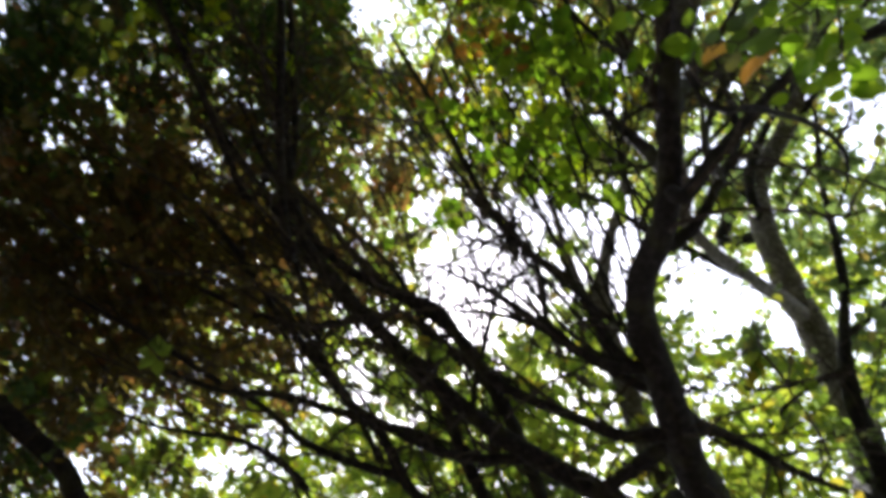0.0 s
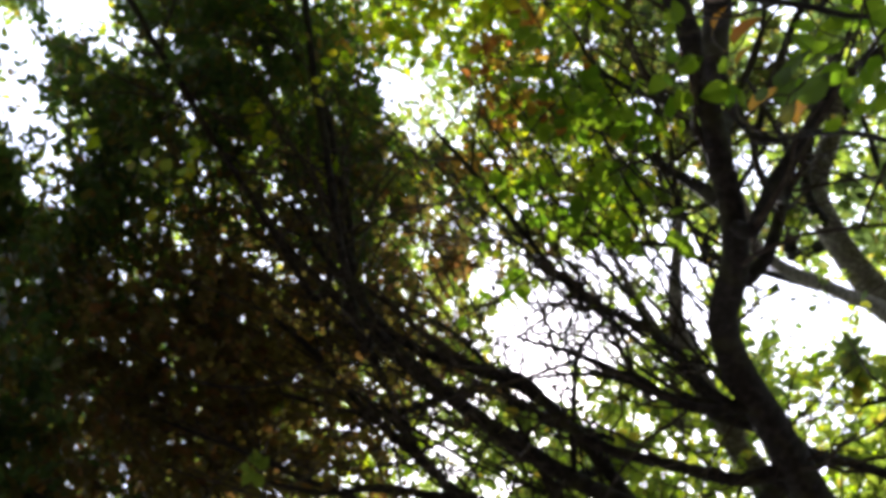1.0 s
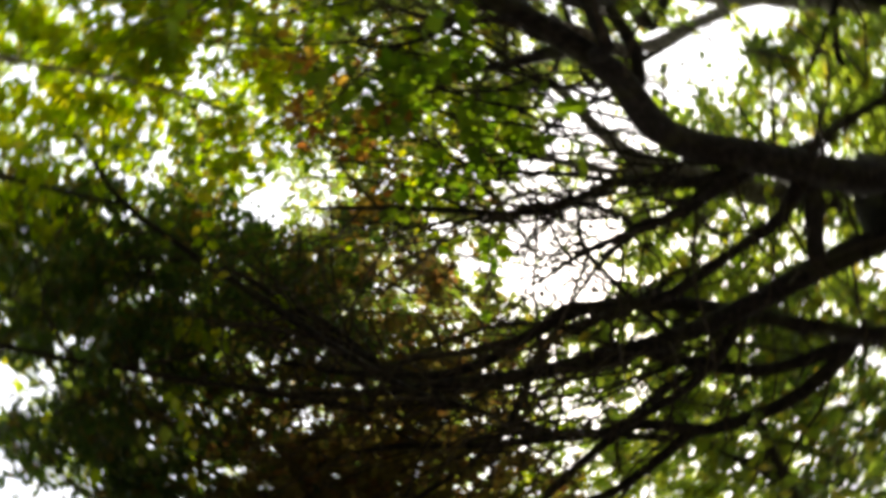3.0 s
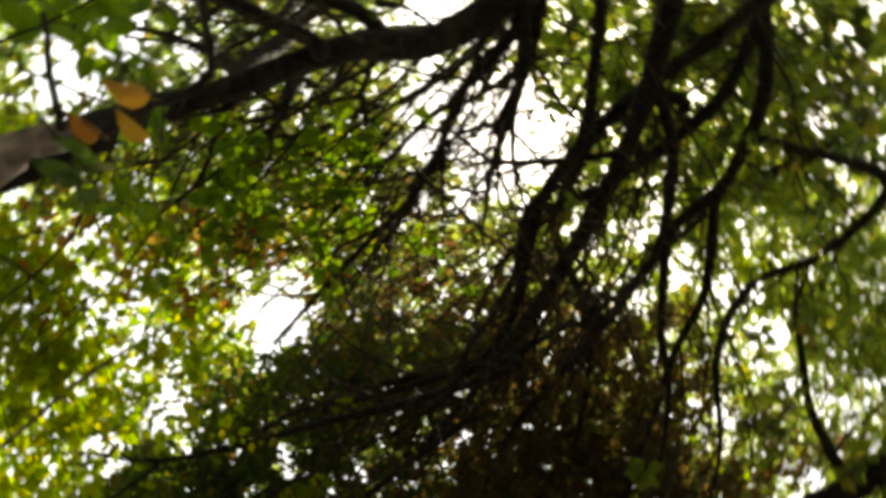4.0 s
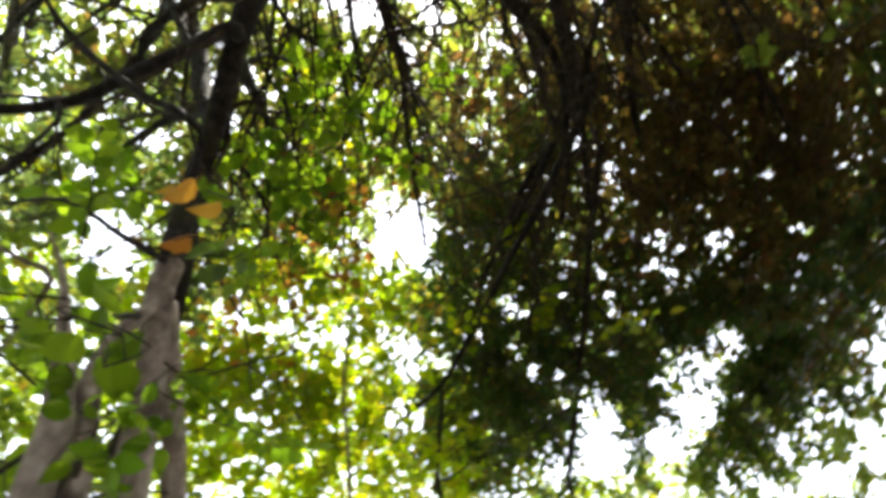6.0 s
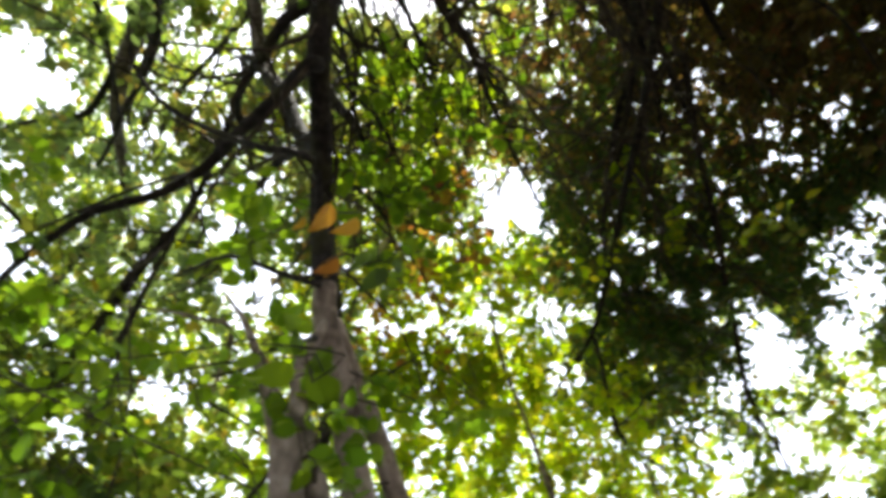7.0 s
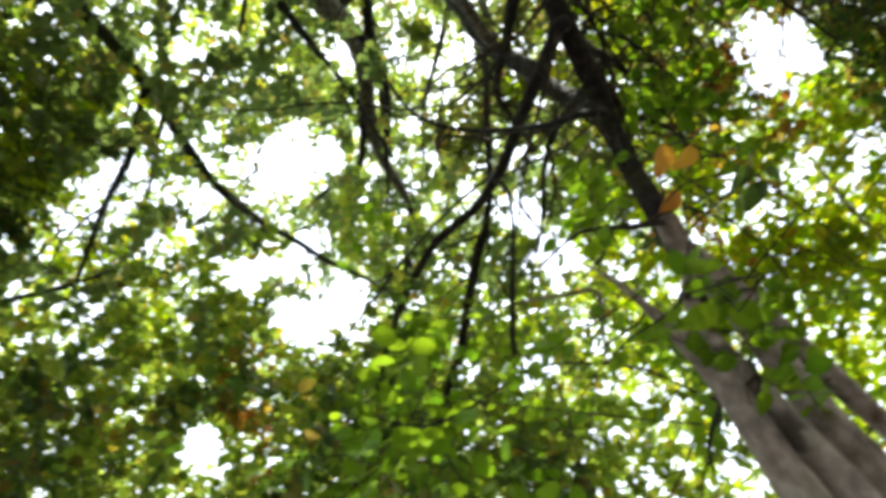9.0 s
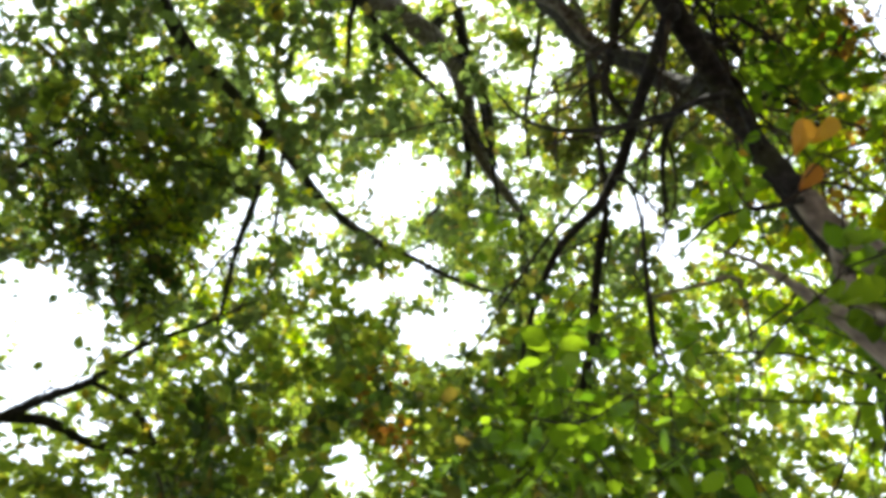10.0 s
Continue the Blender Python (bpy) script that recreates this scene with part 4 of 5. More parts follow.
limb(grey_tree, [(-1.452, -1.620, 5.554, 0.025), (-1.194, -1.779, 5.571, 0.016), (-1.092, -1.987, 5.617, 0.013), (-0.954, -2.114, 5.703, 0.007)])
limb(grey_tree, [(-1.517, -1.369, 5.622, 0.025), (-1.687, -1.240, 5.708, 0.020), (-1.855, -1.075, 5.795, 0.012)])
limb(grey_tree, [(-1.293, -1.185, 7.397, 0.050), (-1.337, -0.706, 7.329, 0.042), (-1.379, -0.283, 7.225, 0.036), (-1.601, 0.104, 7.273, 0.026), (-1.852, 0.551, 7.275, 0.014)])

limb(grey_tree, [(-1.888, 0.756, 7.454, 0.050), (-1.939, 1.129, 7.200, 0.045), (-2.197, 1.432, 6.940, 0.040), (-2.485, 1.630, 6.672, 0.034), (-2.847, 1.897, 6.423, 0.024), (-3.224, 2.131, 6.252, 0.010)])

# limbs of the grey tree against the sky, backlit darkness put into their bark
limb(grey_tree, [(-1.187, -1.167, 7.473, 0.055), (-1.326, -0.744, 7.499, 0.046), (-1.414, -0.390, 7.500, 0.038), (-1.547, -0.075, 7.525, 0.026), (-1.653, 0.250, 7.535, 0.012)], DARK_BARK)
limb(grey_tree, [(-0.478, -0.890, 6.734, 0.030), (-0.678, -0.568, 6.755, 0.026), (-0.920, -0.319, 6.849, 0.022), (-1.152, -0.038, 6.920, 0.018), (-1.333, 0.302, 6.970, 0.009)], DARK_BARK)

# ---- the ash-grey tree behind ----
far_tree = tree("ash_tree", (-0.754, -4.482, -0.050), "pale grey tree standing behind, half hidden by twigs")
limb(far_tree, [(-0.754, -4.482, -0.050, 0.140), (-0.650, -2.869, 5.789, 0.120), (-0.524, -2.450, 6.057, 0.105), (-0.399, -2.151, 6.218, 0.095), (-0.267, -1.790, 6.375, 0.080), (-0.168, -1.401, 6.505, 0.065), (-0.217, -1.076, 6.788, 0.050), (-0.333, -0.630, 7.055, 0.035), (-0.390, -0.067, 7.387, 0.020)], GREY_BARK, "trunk", "ash-grey trunk")
limb(far_tree, [(-0.228, -1.676, 6.418, 0.050), (0.016, -1.308, 6.637, 0.035), (0.167, -0.904, 6.822, 0.028), (0.284, -0.440, 7.076, 0.020), (0.387, 0.147, 7.386, 0.010)], GREY_BARK)
limb(far_tree, [(-0.343, -2.010, 6.284, 0.050), (0.057, -1.935, 6.381, 0.030), (0.249, -1.557, 6.561, 0.024), (0.342, -1.118, 6.772, 0.018), (0.558, -0.840, 7.009, 0.010)], GREY_BARK)

# ---- the pale tree with several stems ----
pale_tree = tree("pale_tree", (-0.224, 1.291, -0.050), "pale-barked young tree with several slim stems")
limb(pale_tree, [(-0.160, 1.950, -0.050, 0.075), (-0.215, 1.150, 2.000, 0.052), (-0.265, 0.800, 2.850, 0.042), (-0.303, 0.600, 3.200, 0.040), (-0.320, 0.500, 3.420, 0.040), (-0.319, 0.420, 3.580, 0.040)], PALE_BARK, "trunk", "pale smooth trunk")
# the pale trunk goes on here; its backlit darkness is put into the bark
limb(pale_tree, [(-0.319, 0.430, 3.560, 0.040), (-0.316, 0.330, 3.730, 0.038), (-0.313, 0.220, 3.880, 0.036), (-0.290, 0.090, 4.220, 0.036), (-0.385, -0.080, 4.830, 0.042), (-0.540, -0.350, 5.550, 0.043), (-0.575, -0.626, 6.154, 0.040), (-0.640, -0.950, 6.900, 0.030), (-0.690, -1.250, 7.600, 0.014)], DARK_BARK, "stem", "upper stem darkened against the sky", twiggy=0.3)
limb(pale_tree, [(-0.340, 1.350, -0.050, 0.062), (-0.430, 0.820, 2.100, 0.050), (-0.470, 0.660, 2.680, 0.044), (-0.482, 0.605, 2.843, 0.040), (-0.503, 0.545, 3.004, 0.030), (-0.535, 0.475, 3.190, 0.015), (-0.575, 0.420, 3.330, 0.008), (-0.640, 0.370, 3.450, 0.003)], PALE_BARK, "stem")
limb(pale_tree, [(-0.270, 1.300, -0.050, 0.055), (-0.370, 0.800, 2.200, 0.040), (-0.405, 0.640, 2.780, 0.034), (-0.435, 0.565, 3.030, 0.028), (-0.410, 0.520, 3.230, 0.022), (-0.330, 0.490, 3.420, 0.018)], PALE_BARK, "stem")
# a dead twig, forked at its tip, hanging from the stems
limb(pale_tree, [(-0.504, 0.625, 2.888, 0.007), (-0.548, 0.683, 2.828, 0.0065), (-0.582, 0.711, 2.772, 0.006), (-0.593, 0.755, 2.735, 0.004)], wob=0.004, twiggy=0.0)
limb(pale_tree, [(-0.580, 0.709, 2.774, 0.005), (-0.612, 0.726, 2.752, 0.0045), (-0.640, 0.765, 2.728, 0.003)], wob=0.004, twiggy=0.0)
limb(pale_tree, [(0.020, 1.600, -0.050, 0.055), (-0.100, 1.000, 2.600, 0.036), (-0.150, 0.870, 2.920, 0.032), (-0.195, 0.760, 3.120, 0.030), (-0.235, 0.650, 3.270, 0.028), (-0.295, 0.510, 3.480, 0.026)], PALE_BARK, "stem")
limb(pale_tree, [(1.307, 2.706, -0.050, 0.032), (0.931, 2.118, 3.852, 0.018), (0.925, 2.047, 3.924, 0.016), (0.815, 1.695, 4.134, 0.013), (0.735, 1.399, 4.365, 0.011), (0.686, 1.155, 4.630, 0.009), (0.696, 0.872, 4.965, 0.005)], PALE_BARK, "stem")
limb(pale_tree, [(-0.336, -0.001, 3.627, 0.014), (-0.499, -0.022, 3.740, 0.012), (-0.693, -0.066, 3.942, 0.011), (-0.884, -0.147, 4.134, 0.010), (-1.000, -0.269, 4.326, 0.008), (-1.039, -0.441, 4.522, 0.006)])

limb(pale_tree, [(-0.364, 1.188, 3.638, 0.007), (-0.598, 0.927, 3.629, 0.005), (-0.892, 0.683, 3.503, 0.004), (-1.126, 0.559, 3.224, 0.004), (-1.228, 0.443, 3.009, 0.003), (-1.313, 0.343, 2.957, 0.003)], twiggy=0.3)
limb(pale_tree, [(-0.346, 0.325, 3.469, 0.014), (-0.475, 0.295, 3.361, 0.009), (-0.603, 0.220, 3.280, 0.006), (-0.770, 0.324, 3.446, 0.004)])
limb(pale_tree, [(-0.337, 0.452, 3.337, 0.013), (-0.417, 0.375, 3.007, 0.008), (-0.489, 0.264, 2.710, 0.005)])

# ---- the tall tree over the far side ----
tall_tree = tree("tall_tree", (-4.584, -3.481, -0.050), "tall tree with arching dark branches and light green leaves")
limb(tall_tree, [(-4.584, -3.481, -0.050, 0.140), (-2.600, -2.750, 5.900, 0.085), (-2.760, -2.330, 6.130, 0.062), (-2.869, -1.949, 6.242, 0.052), (-2.820, -1.167, 6.427, 0.044), (-2.778, -0.284, 6.484, 0.035), (-2.404, 0.538, 6.518, 0.023), (-2.000, 1.100, 6.480, 0.008)], DARK_BARK, "trunk", twiggy=0.6)
limb(tall_tree, [(-2.869, -1.949, 6.242, 0.036), (-3.243, -1.922, 6.076, 0.032), (-3.691, -1.863, 5.837, 0.026), (-4.092, -1.844, 5.561, 0.018), (-4.500, -1.850, 5.300, 0.008)])
limb(tall_tree, [(-2.833, -1.150, 6.424, 0.036), (-3.133, -0.834, 6.326, 0.032), (-3.479, -0.564, 6.162, 0.026), (-3.795, -0.237, 5.967, 0.018), (-4.025, -0.023, 5.795, 0.008)])
limb(tall_tree, [(-2.813, -0.972, 6.452, 0.022), (-3.144, -0.568, 6.332, 0.018), (-3.365, -0.304, 6.220, 0.014), (-3.620, 0.020, 6.050, 0.006)])
limb(tall_tree, [(-3.479, -0.564, 6.162, 0.016), (-3.720, -0.500, 6.020, 0.012), (-3.980, -0.330, 5.830, 0.006)])
limb(tall_tree, [(-5.788, -0.676, -0.050, 0.090), (-5.260, -0.590, 4.580, 0.060), (-5.133, -0.548, 4.773, 0.048), (-5.004, -0.512, 4.928, 0.040), (-4.820, -0.445, 5.131, 0.034), (-4.620, -0.357, 5.328, 0.031), (-4.351, -0.348, 5.565, 0.025), (-3.927, -0.196, 5.878, 0.018), (-3.415, -0.072, 6.180, 0.008)], wob=0.01)
limb(tall_tree, [(-4.997, -0.527, 4.936, 0.036), (-4.878, -0.319, 5.065, 0.042), (-4.798, -0.046, 5.129, 0.040), (-4.661, 0.214, 5.229, 0.030), (-4.480, 0.560, 5.300, 0.012)], wob=0.01)
limb(tall_tree, [(-4.620, -0.357, 5.328, 0.030), (-4.535, -0.058, 5.386, 0.030), (-4.543, 0.252, 5.334, 0.028), (-4.560, 0.420, 5.290, 0.016)], wob=0.01)
limb(tall_tree, [(-4.351, -0.348, 5.565, 0.018), (-4.080, -0.420, 5.830, 0.014), (-3.790, -0.560, 6.120, 0.008)], wob=0.01)

ARCHES = [
    ([(-2.760, -2.330, 6.130, 0.062), (-2.869, -1.949, 6.242, 0.052), (-2.820, -1.167, 6.427, 0.044), (-2.778, -0.284, 6.484, 0.035), (-2.404, 0.538, 6.518, 0.023)], 0.0, 1.0, 0.085),
    ([(-2.869, -1.949, 6.242, 0.036), (-3.243, -1.922, 6.076, 0.032), (-3.691, -1.863, 5.837, 0.026), (-4.092, -1.844, 5.561, 0.018)], 0.1, 1.0, 0.06),
    ([(-2.833, -1.150, 6.424, 0.036), (-3.133, -0.834, 6.326, 0.032), (-3.479, -0.564, 6.162, 0.026), (-3.795, -0.237, 5.967, 0.018)], 0.0, 1.0, 0.08),
    ([(-5.133, -0.548, 4.773, 0.048), (-4.620, -0.357, 5.328, 0.031), (-3.927, -0.196, 5.878, 0.018)], 0.0, 1.0, 0.07),
    ([(-4.997, -0.527, 4.936, 0.036), (-4.878, -0.319, 5.065, 0.042), (-4.798, -0.046, 5.129, 0.040), (-4.661, 0.214, 5.229, 0.030)], 0.0, 1.0, 0.07),
    ([(-4.620, -0.357, 5.328, 0.030), (-4.535, -0.058, 5.386, 0.030), (-4.543, 0.252, 5.334, 0.028)], 0.0, 1.0, 0.07),
    ([(-0.282, 0.090, 4.220, 0.040), (-0.385, -0.080, 4.830, 0.042), (-0.540, -0.350, 5.550, 0.043), (-0.575, -0.626, 6.154, 0.040)], 0.0, 1.0, 0.075),
]
EARLY_LIMBS = [
    ([(-1.956, -2.217, 6.722, 0.135), (-1.626, -1.453, 7.090, 0.112), (-1.466, -1.002, 7.336, 0.100), (-1.483, -0.622, 7.585, 0.085), (-1.635, -0.266, 7.566, 0.075), (-1.720, 0.148, 7.531, 0.062)], 0.0, 1.0, 0.13),
    ([(-0.524, -2.450, 6.057, 0.105), (-0.399, -2.151, 6.218, 0.095), (-0.267, -1.790, 6.375, 0.080), (-0.168, -1.401, 6.505, 0.065), (-0.217, -1.076, 6.788, 0.050), (-0.333, -0.630, 7.055, 0.035)], 0.0, 1.0, 0.13),
]

# ---- long drooping shoots of the bushy tree ----
limb(bushy_tree, [(1.497, -0.594, 5.053, 0.028), (1.491, -0.713, 4.786, 0.026), (1.538, -0.210, 4.892, 0.024), (1.514, 0.353, 4.956, 0.022), (1.475, 0.792, 4.985, 0.019), (1.409, 1.244, 4.971, 0.015), (1.231, 1.610, 5.006, 0.010), (1.113, 2.022, 5.070, 0.006)])
limb(leaning_tree, [(-0.474, -0.182, 4.016, 0.020), (-0.572, -0.314, 4.448, 0.017), (-0.642, -0.134, 5.241, 0.020), (-0.887, 0.374, 5.163, 0.019), (-1.151, 0.757, 5.041, 0.027), (-1.310, 0.943, 4.956, 0.028), (-1.528, 1.202, 4.918, 0.024), (-1.815, 1.540, 4.905, 0.014), (-2.004, 1.743, 4.847, 0.007)], twiggy=0.4)
limb(leaning_tree, [(-0.755, 0.097, 3.977, 0.016), (-0.762, 0.149, 3.934, 0.009), (-0.791, 0.226, 3.759, 0.008), (-0.879, 0.386, 3.652, 0.010), (-0.946, 0.521, 3.595, 0.012), (-0.978, 0.586, 3.563, 0.010), (-1.012, 0.674, 3.573, 0.005)], twiggy=0.5)
limb(bushy_tree, [(1.740, -0.287, 5.202, 0.024), (1.835, -0.439, 5.062, 0.022), (1.990, 0.010, 5.064, 0.022), (2.145, 0.516, 4.994, 0.020), (2.210, 1.059, 4.769, 0.018), (2.298, 1.568, 4.581, 0.014), (2.446, 1.913, 4.363, 0.008)])
limb(bushy_tree, [(1.419, 1.275, 4.952, 0.016), (1.530, 1.817, 4.721, 0.013), (1.775, 1.998, 4.571, 0.008)])
limb(pale_tree, [(-0.559, 0.629, 3.588, 0.016), (-0.627, 0.575, 3.615, 0.011), (-0.715, 0.553, 3.680, 0.008), (-0.856, 0.531, 3.738, 0.006), (-1.020, 0.540, 3.827, 0.003)], PALE_BARK, "twig", twiggy=0.2)


def fan(owner, seed, count, roots, tips, material=None, thick=0.0075):
    """Slender branches side by side, from one stretch of wood out to another stretch of air."""
    rng = np.random.default_rng(seed)
    (a, b), (c, d) = np.array(roots), np.array(tips)
    for k in range(count):
        u = np.clip((k + rng.uniform(0, 1)) / count, 0, 1)
        root = a + (b - a) * np.clip(u + rng.normal(0, 0.12), 0, 1)
        tip = c + (d - c) * u + rng.normal(0, 0.16, 3)
        bow = rng.normal(0, 0.09, 3)
        line = []
        for s in (0.0, 0.2, 0.4, 0.6, 0.8, 1.0):
            p = root + (tip - root) * s + bow * math.sin(math.pi * s) + rng.normal(0, 0.035, 3) * (s > 0)
            line.append((*p, thick * rng.uniform(0.85, 1.25) * (1.05 - 0.75 * s)))
        limb(owner, line, material, twiggy=0.12)


# long fine branches
fan(leaning_tree, 31, 8, ((-0.294, -1.086, 4.335), (-0.142, -1.395, 4.488)), ((-0.092, 0.703, 4.928), (1.475, 0.530, 5.397)))
fan(bushy_tree, 32, 11, ((0.277, -1.878, 4.850), (1.012, -1.743, 4.956)), ((1.350, 0.844, 5.495), (3.132, -0.238, 4.996)), None, 0.0075)
fan(far_tree, 33, 6, ((-0.362, -2.046, 6.267), (-0.188, -1.441, 6.493)), ((0.017, -0.178, 6.998), (1.236, -0.965, 6.458)), GREY_BARK, 0.012)
fan(leaning_tree, 34, 4, ((-0.274, -0.475, 4.042), (-0.284, -0.131, 4.031)), ((-0.038, 0.625, 4.639), (0.605, 0.371, 4.928)), None, 0.007)

fan(leaning_tree, 35, 5, ((-0.290, -0.330, 3.860), (-0.270, -0.950, 4.270)), ((-0.250, 0.850, 4.750), (1.150, 0.800, 5.050)), None, 0.0075)
fan(leaning_tree, 36, 3, ((-0.260, -0.750, 4.180), (-0.300, -1.050, 4.310)), ((0.450, 0.250, 4.750), (1.150, -0.450, 4.850)), None, 0.0065)
fan(leaning_tree, 37, 4, ((0.163, -0.989, 4.539), (0.624, 0.021, 4.537)), ((0.300, 0.950, 4.900), (1.550, 0.450, 5.150)), None, 0.0065)
fan(leaning_tree, 38, 8, ((0.155, -0.502, 4.653), (-0.198, -0.404, 4.307)), ((0.707, 0.796, 5.029), (-0.333, 0.725, 4.778)), None, 0.0060)

# a rotten, red-brown stretch of the leaning trunk
ROT = bark("rotten_bark", (0.05, 0.018, 0.01), (0.12, 0.045, 0.025), (0.2, 0.08, 0.045), 9.0, 0.05)
limb(leaning_tree, [(-0.304, 0.100, 3.980, 0.041), (-0.299, 0.180, 3.996, 0.043), (-0.291, 0.270, 4.028, 0.043), (-0.283, 0.340, 4.055, 0.040)], ROT, "rotten_patch", "red-brown rotten bark", 0.0)

# ---- foliage ----
def clear_sight(line, foot, first, last, radius, left=0.12):
    """Thins the leaves on the camera's sight lines, from foot to a stretch of branch."""
    foot, line = np.array(foot), smooth_line(line, 0.25)
    for p in line[int(first * len(line)):int(last * len(line))]:
        away = p[:3] - foot
        opening(foot + away * 0.4, foot + away * 0.99, radius * 0.45, radius, left)


for line, first, last, radius in ARCHES:
    clear_sight(line, (-0.72, -0.46, 1.3), first, last, radius)
for line, first, last, radius in EARLY_LIMBS:
    clear_sight(line, (0.03, 0.08, 1.47), first, last, radius)


def canopy(seed, count, tilt_from, tilt_to, near, far, spread):
    """Boughs strewn over the sky above the standing place, between two tilts from straight up."""
    rng = np.random.default_rng(seed)
    out = []
    for _ in range(count):
        tilt = math.acos(rng.uniform(math.cos(radians(tilt_to)), math.cos(radians(tilt_from))))
        turn, away = rng.uniform(0, 2 * math.pi), rng.uniform(near, far)
        out.append(((away * math.sin(tilt) * math.cos(turn) - 0.3, away * math.sin(tilt) * math.sin(turn), 1.4 + away * math.cos(tilt)),
                    rng.uniform(0.6, 1.1) * spread, int(rng.uniform(22, 40))))
    return out


ALL = canopy(3, 520, 0, 76, 4.4, 8.5, 1.15) + canopy(4, 330, 0, 60, 8.8, 12.0, 1.7)
# regions of leaf colour; number 1 has bluish shade put into its leaves
LEAF_REGIONS = [(1, (-2.230, 0.068, 7.105), 2.3), (1, (-4.023, -1.953, 6.084), 2.0), (2, (1.349, 2.530, 6.277), 2.2), (2, (0.577, 2.565, 6.659), 1.6), (3, (0.524, 0.499, 6.922), 1.9)]


def leaf_tone(bough):
    """The leaf colour at a bough, by the region it lies in."""
    for n, middle, reach in LEAF_REGIONS:
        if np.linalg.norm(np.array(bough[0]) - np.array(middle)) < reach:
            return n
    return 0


OWNERS = [leaning_tree, bushy_tree, stout_tree, grey_tree, far_tree, pale_tree, tall_tree]
SHARES = [[] for _ in OWNERS]
SHADED = np.array((3.131, -0.561, 5.358))
for bough in ALL:
    if np.linalg.norm(np.array(bough[0]) - SHADED) < 2.0:
        continue
    gaps = []
    for o in OWNERS:
        ends = np.vstack([line[-max(3, len(line) // 2):, :3] for line in WOOD[o.name]])
        gaps.append(np.min(np.linalg.norm(ends - np.array(bough[0]), axis=1)))
    SHARES[int(np.argmin(gaps))].append(bough)
for k, (o, boughs) in enumerate(zip(OWNERS, SHARES)):
    if boughs:
        low = [b for b in boughs if b[0][2] < 9.3]
        high = [b for b in boughs if b[0][2] >= 9.3]
        for n, leaf in enumerate((GREEN, BLUE_SHADE, LIME, DULL)):
            near = [b for b in low if leaf_tone(b) == n]
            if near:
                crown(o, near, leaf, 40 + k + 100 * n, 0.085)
        if high:
            crown(o, high, GREEN, 50 + k, 0.09, twigs=False)
# the dense crown of the bushy tree, its shade partly put into darker leaf colours
crown(bushy_tree, [((3.305, 0.679, 6.462), 1.09, 187), ((3.950, 0.116, 5.326), 1.13, 205), ((4.252, -0.616, 6.771), 1.46, 152), ((5.083, -0.541, 6.282), 1.50, 138)], SHADE_GREEN, 171, 0.07, loose=0.3, count=14)
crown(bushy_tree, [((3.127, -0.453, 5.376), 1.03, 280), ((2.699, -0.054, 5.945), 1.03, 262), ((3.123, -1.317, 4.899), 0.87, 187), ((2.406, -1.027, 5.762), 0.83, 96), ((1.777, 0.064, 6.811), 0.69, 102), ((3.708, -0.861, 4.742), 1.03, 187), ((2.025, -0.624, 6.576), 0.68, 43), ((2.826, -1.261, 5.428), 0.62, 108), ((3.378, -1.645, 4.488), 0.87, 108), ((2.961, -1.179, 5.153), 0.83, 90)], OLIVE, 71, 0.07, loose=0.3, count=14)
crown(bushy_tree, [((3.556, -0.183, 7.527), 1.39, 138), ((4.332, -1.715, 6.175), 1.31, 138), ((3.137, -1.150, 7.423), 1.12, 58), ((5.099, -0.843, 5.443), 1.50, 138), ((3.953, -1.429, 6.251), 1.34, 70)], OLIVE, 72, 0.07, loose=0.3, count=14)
crown(bushy_tree, [((2.764, 1.849, 5.909), 0.68, 90), ((3.393, 1.057, 5.701), 0.68, 90), ((2.216, 1.600, 6.273), 0.59, 90), ((3.890, 0.471, 5.348), 0.68, 115), ((3.382, 0.618, 5.012), 0.40, 60), ((3.385, 0.948, 5.070), 0.41, 64), ((3.149, -1.791, 4.222), 0.42, 77), ((1.637, 0.368, 6.210), 0.45, 57), ((1.969, -0.162, 6.093), 0.45, 57), ((1.298, 0.566, 6.504), 0.39, 22), ((3.466, 0.462, 5.615), 0.89, 149), ((2.041, 0.931, 5.448), 0.50, 100), ((2.200, 1.277, 5.215), 0.45, 85), ((2.445, 0.765, 5.214), 0.45, 90)], SHADE_GREEN, 79, 0.07, loose=0.4, count=15)
crown(bushy_tree, [((2.030, 1.440, 5.510), 0.50, 40), ((1.970, 1.100, 5.630), 0.42, 34), ((1.670, 1.340, 5.700), 0.42, 30), ((1.730, 0.910, 5.770), 0.36, 26), ((1.990, 0.680, 5.700), 0.42, 34), ((1.680, 0.510, 5.840), 0.34, 24)], SHADE_GREEN, 89, 0.06, loose=0.9, count=14)
crown(pale_tree, [((0.150, 1.070, 4.599), 0.36, 34), ((0.532, 1.466, 4.763), 0.46, 44), ((0.180, 1.707, 4.719), 0.40, 34), ((0.957, 1.187, 4.973), 0.35, 26), ((1.055, 1.923, 4.777), 0.47, 36), ((0.673, 1.890, 4.704), 0.38, 26), ((0.182, 0.205, 5.462), 0.38, 30)], LIME, 81, 0.07)
crown(tall_tree, [((1.931, 2.311, 5.782), 0.64, 60), ((1.166, 1.729, 6.256), 0.64, 60), ((1.021, 0.885, 6.268), 0.45, 40), ((-3.797, -0.676, 6.438), 0.40, 40), ((-4.141, -0.630, 6.841), 0.48, 40), ((-3.674, -0.765, 7.101), 0.43, 36), ((-3.851, 0.037, 6.383), 0.40, 30), ((0.876, 0.303, 6.414), 0.50, 36)], LIME, 82, 0.075)
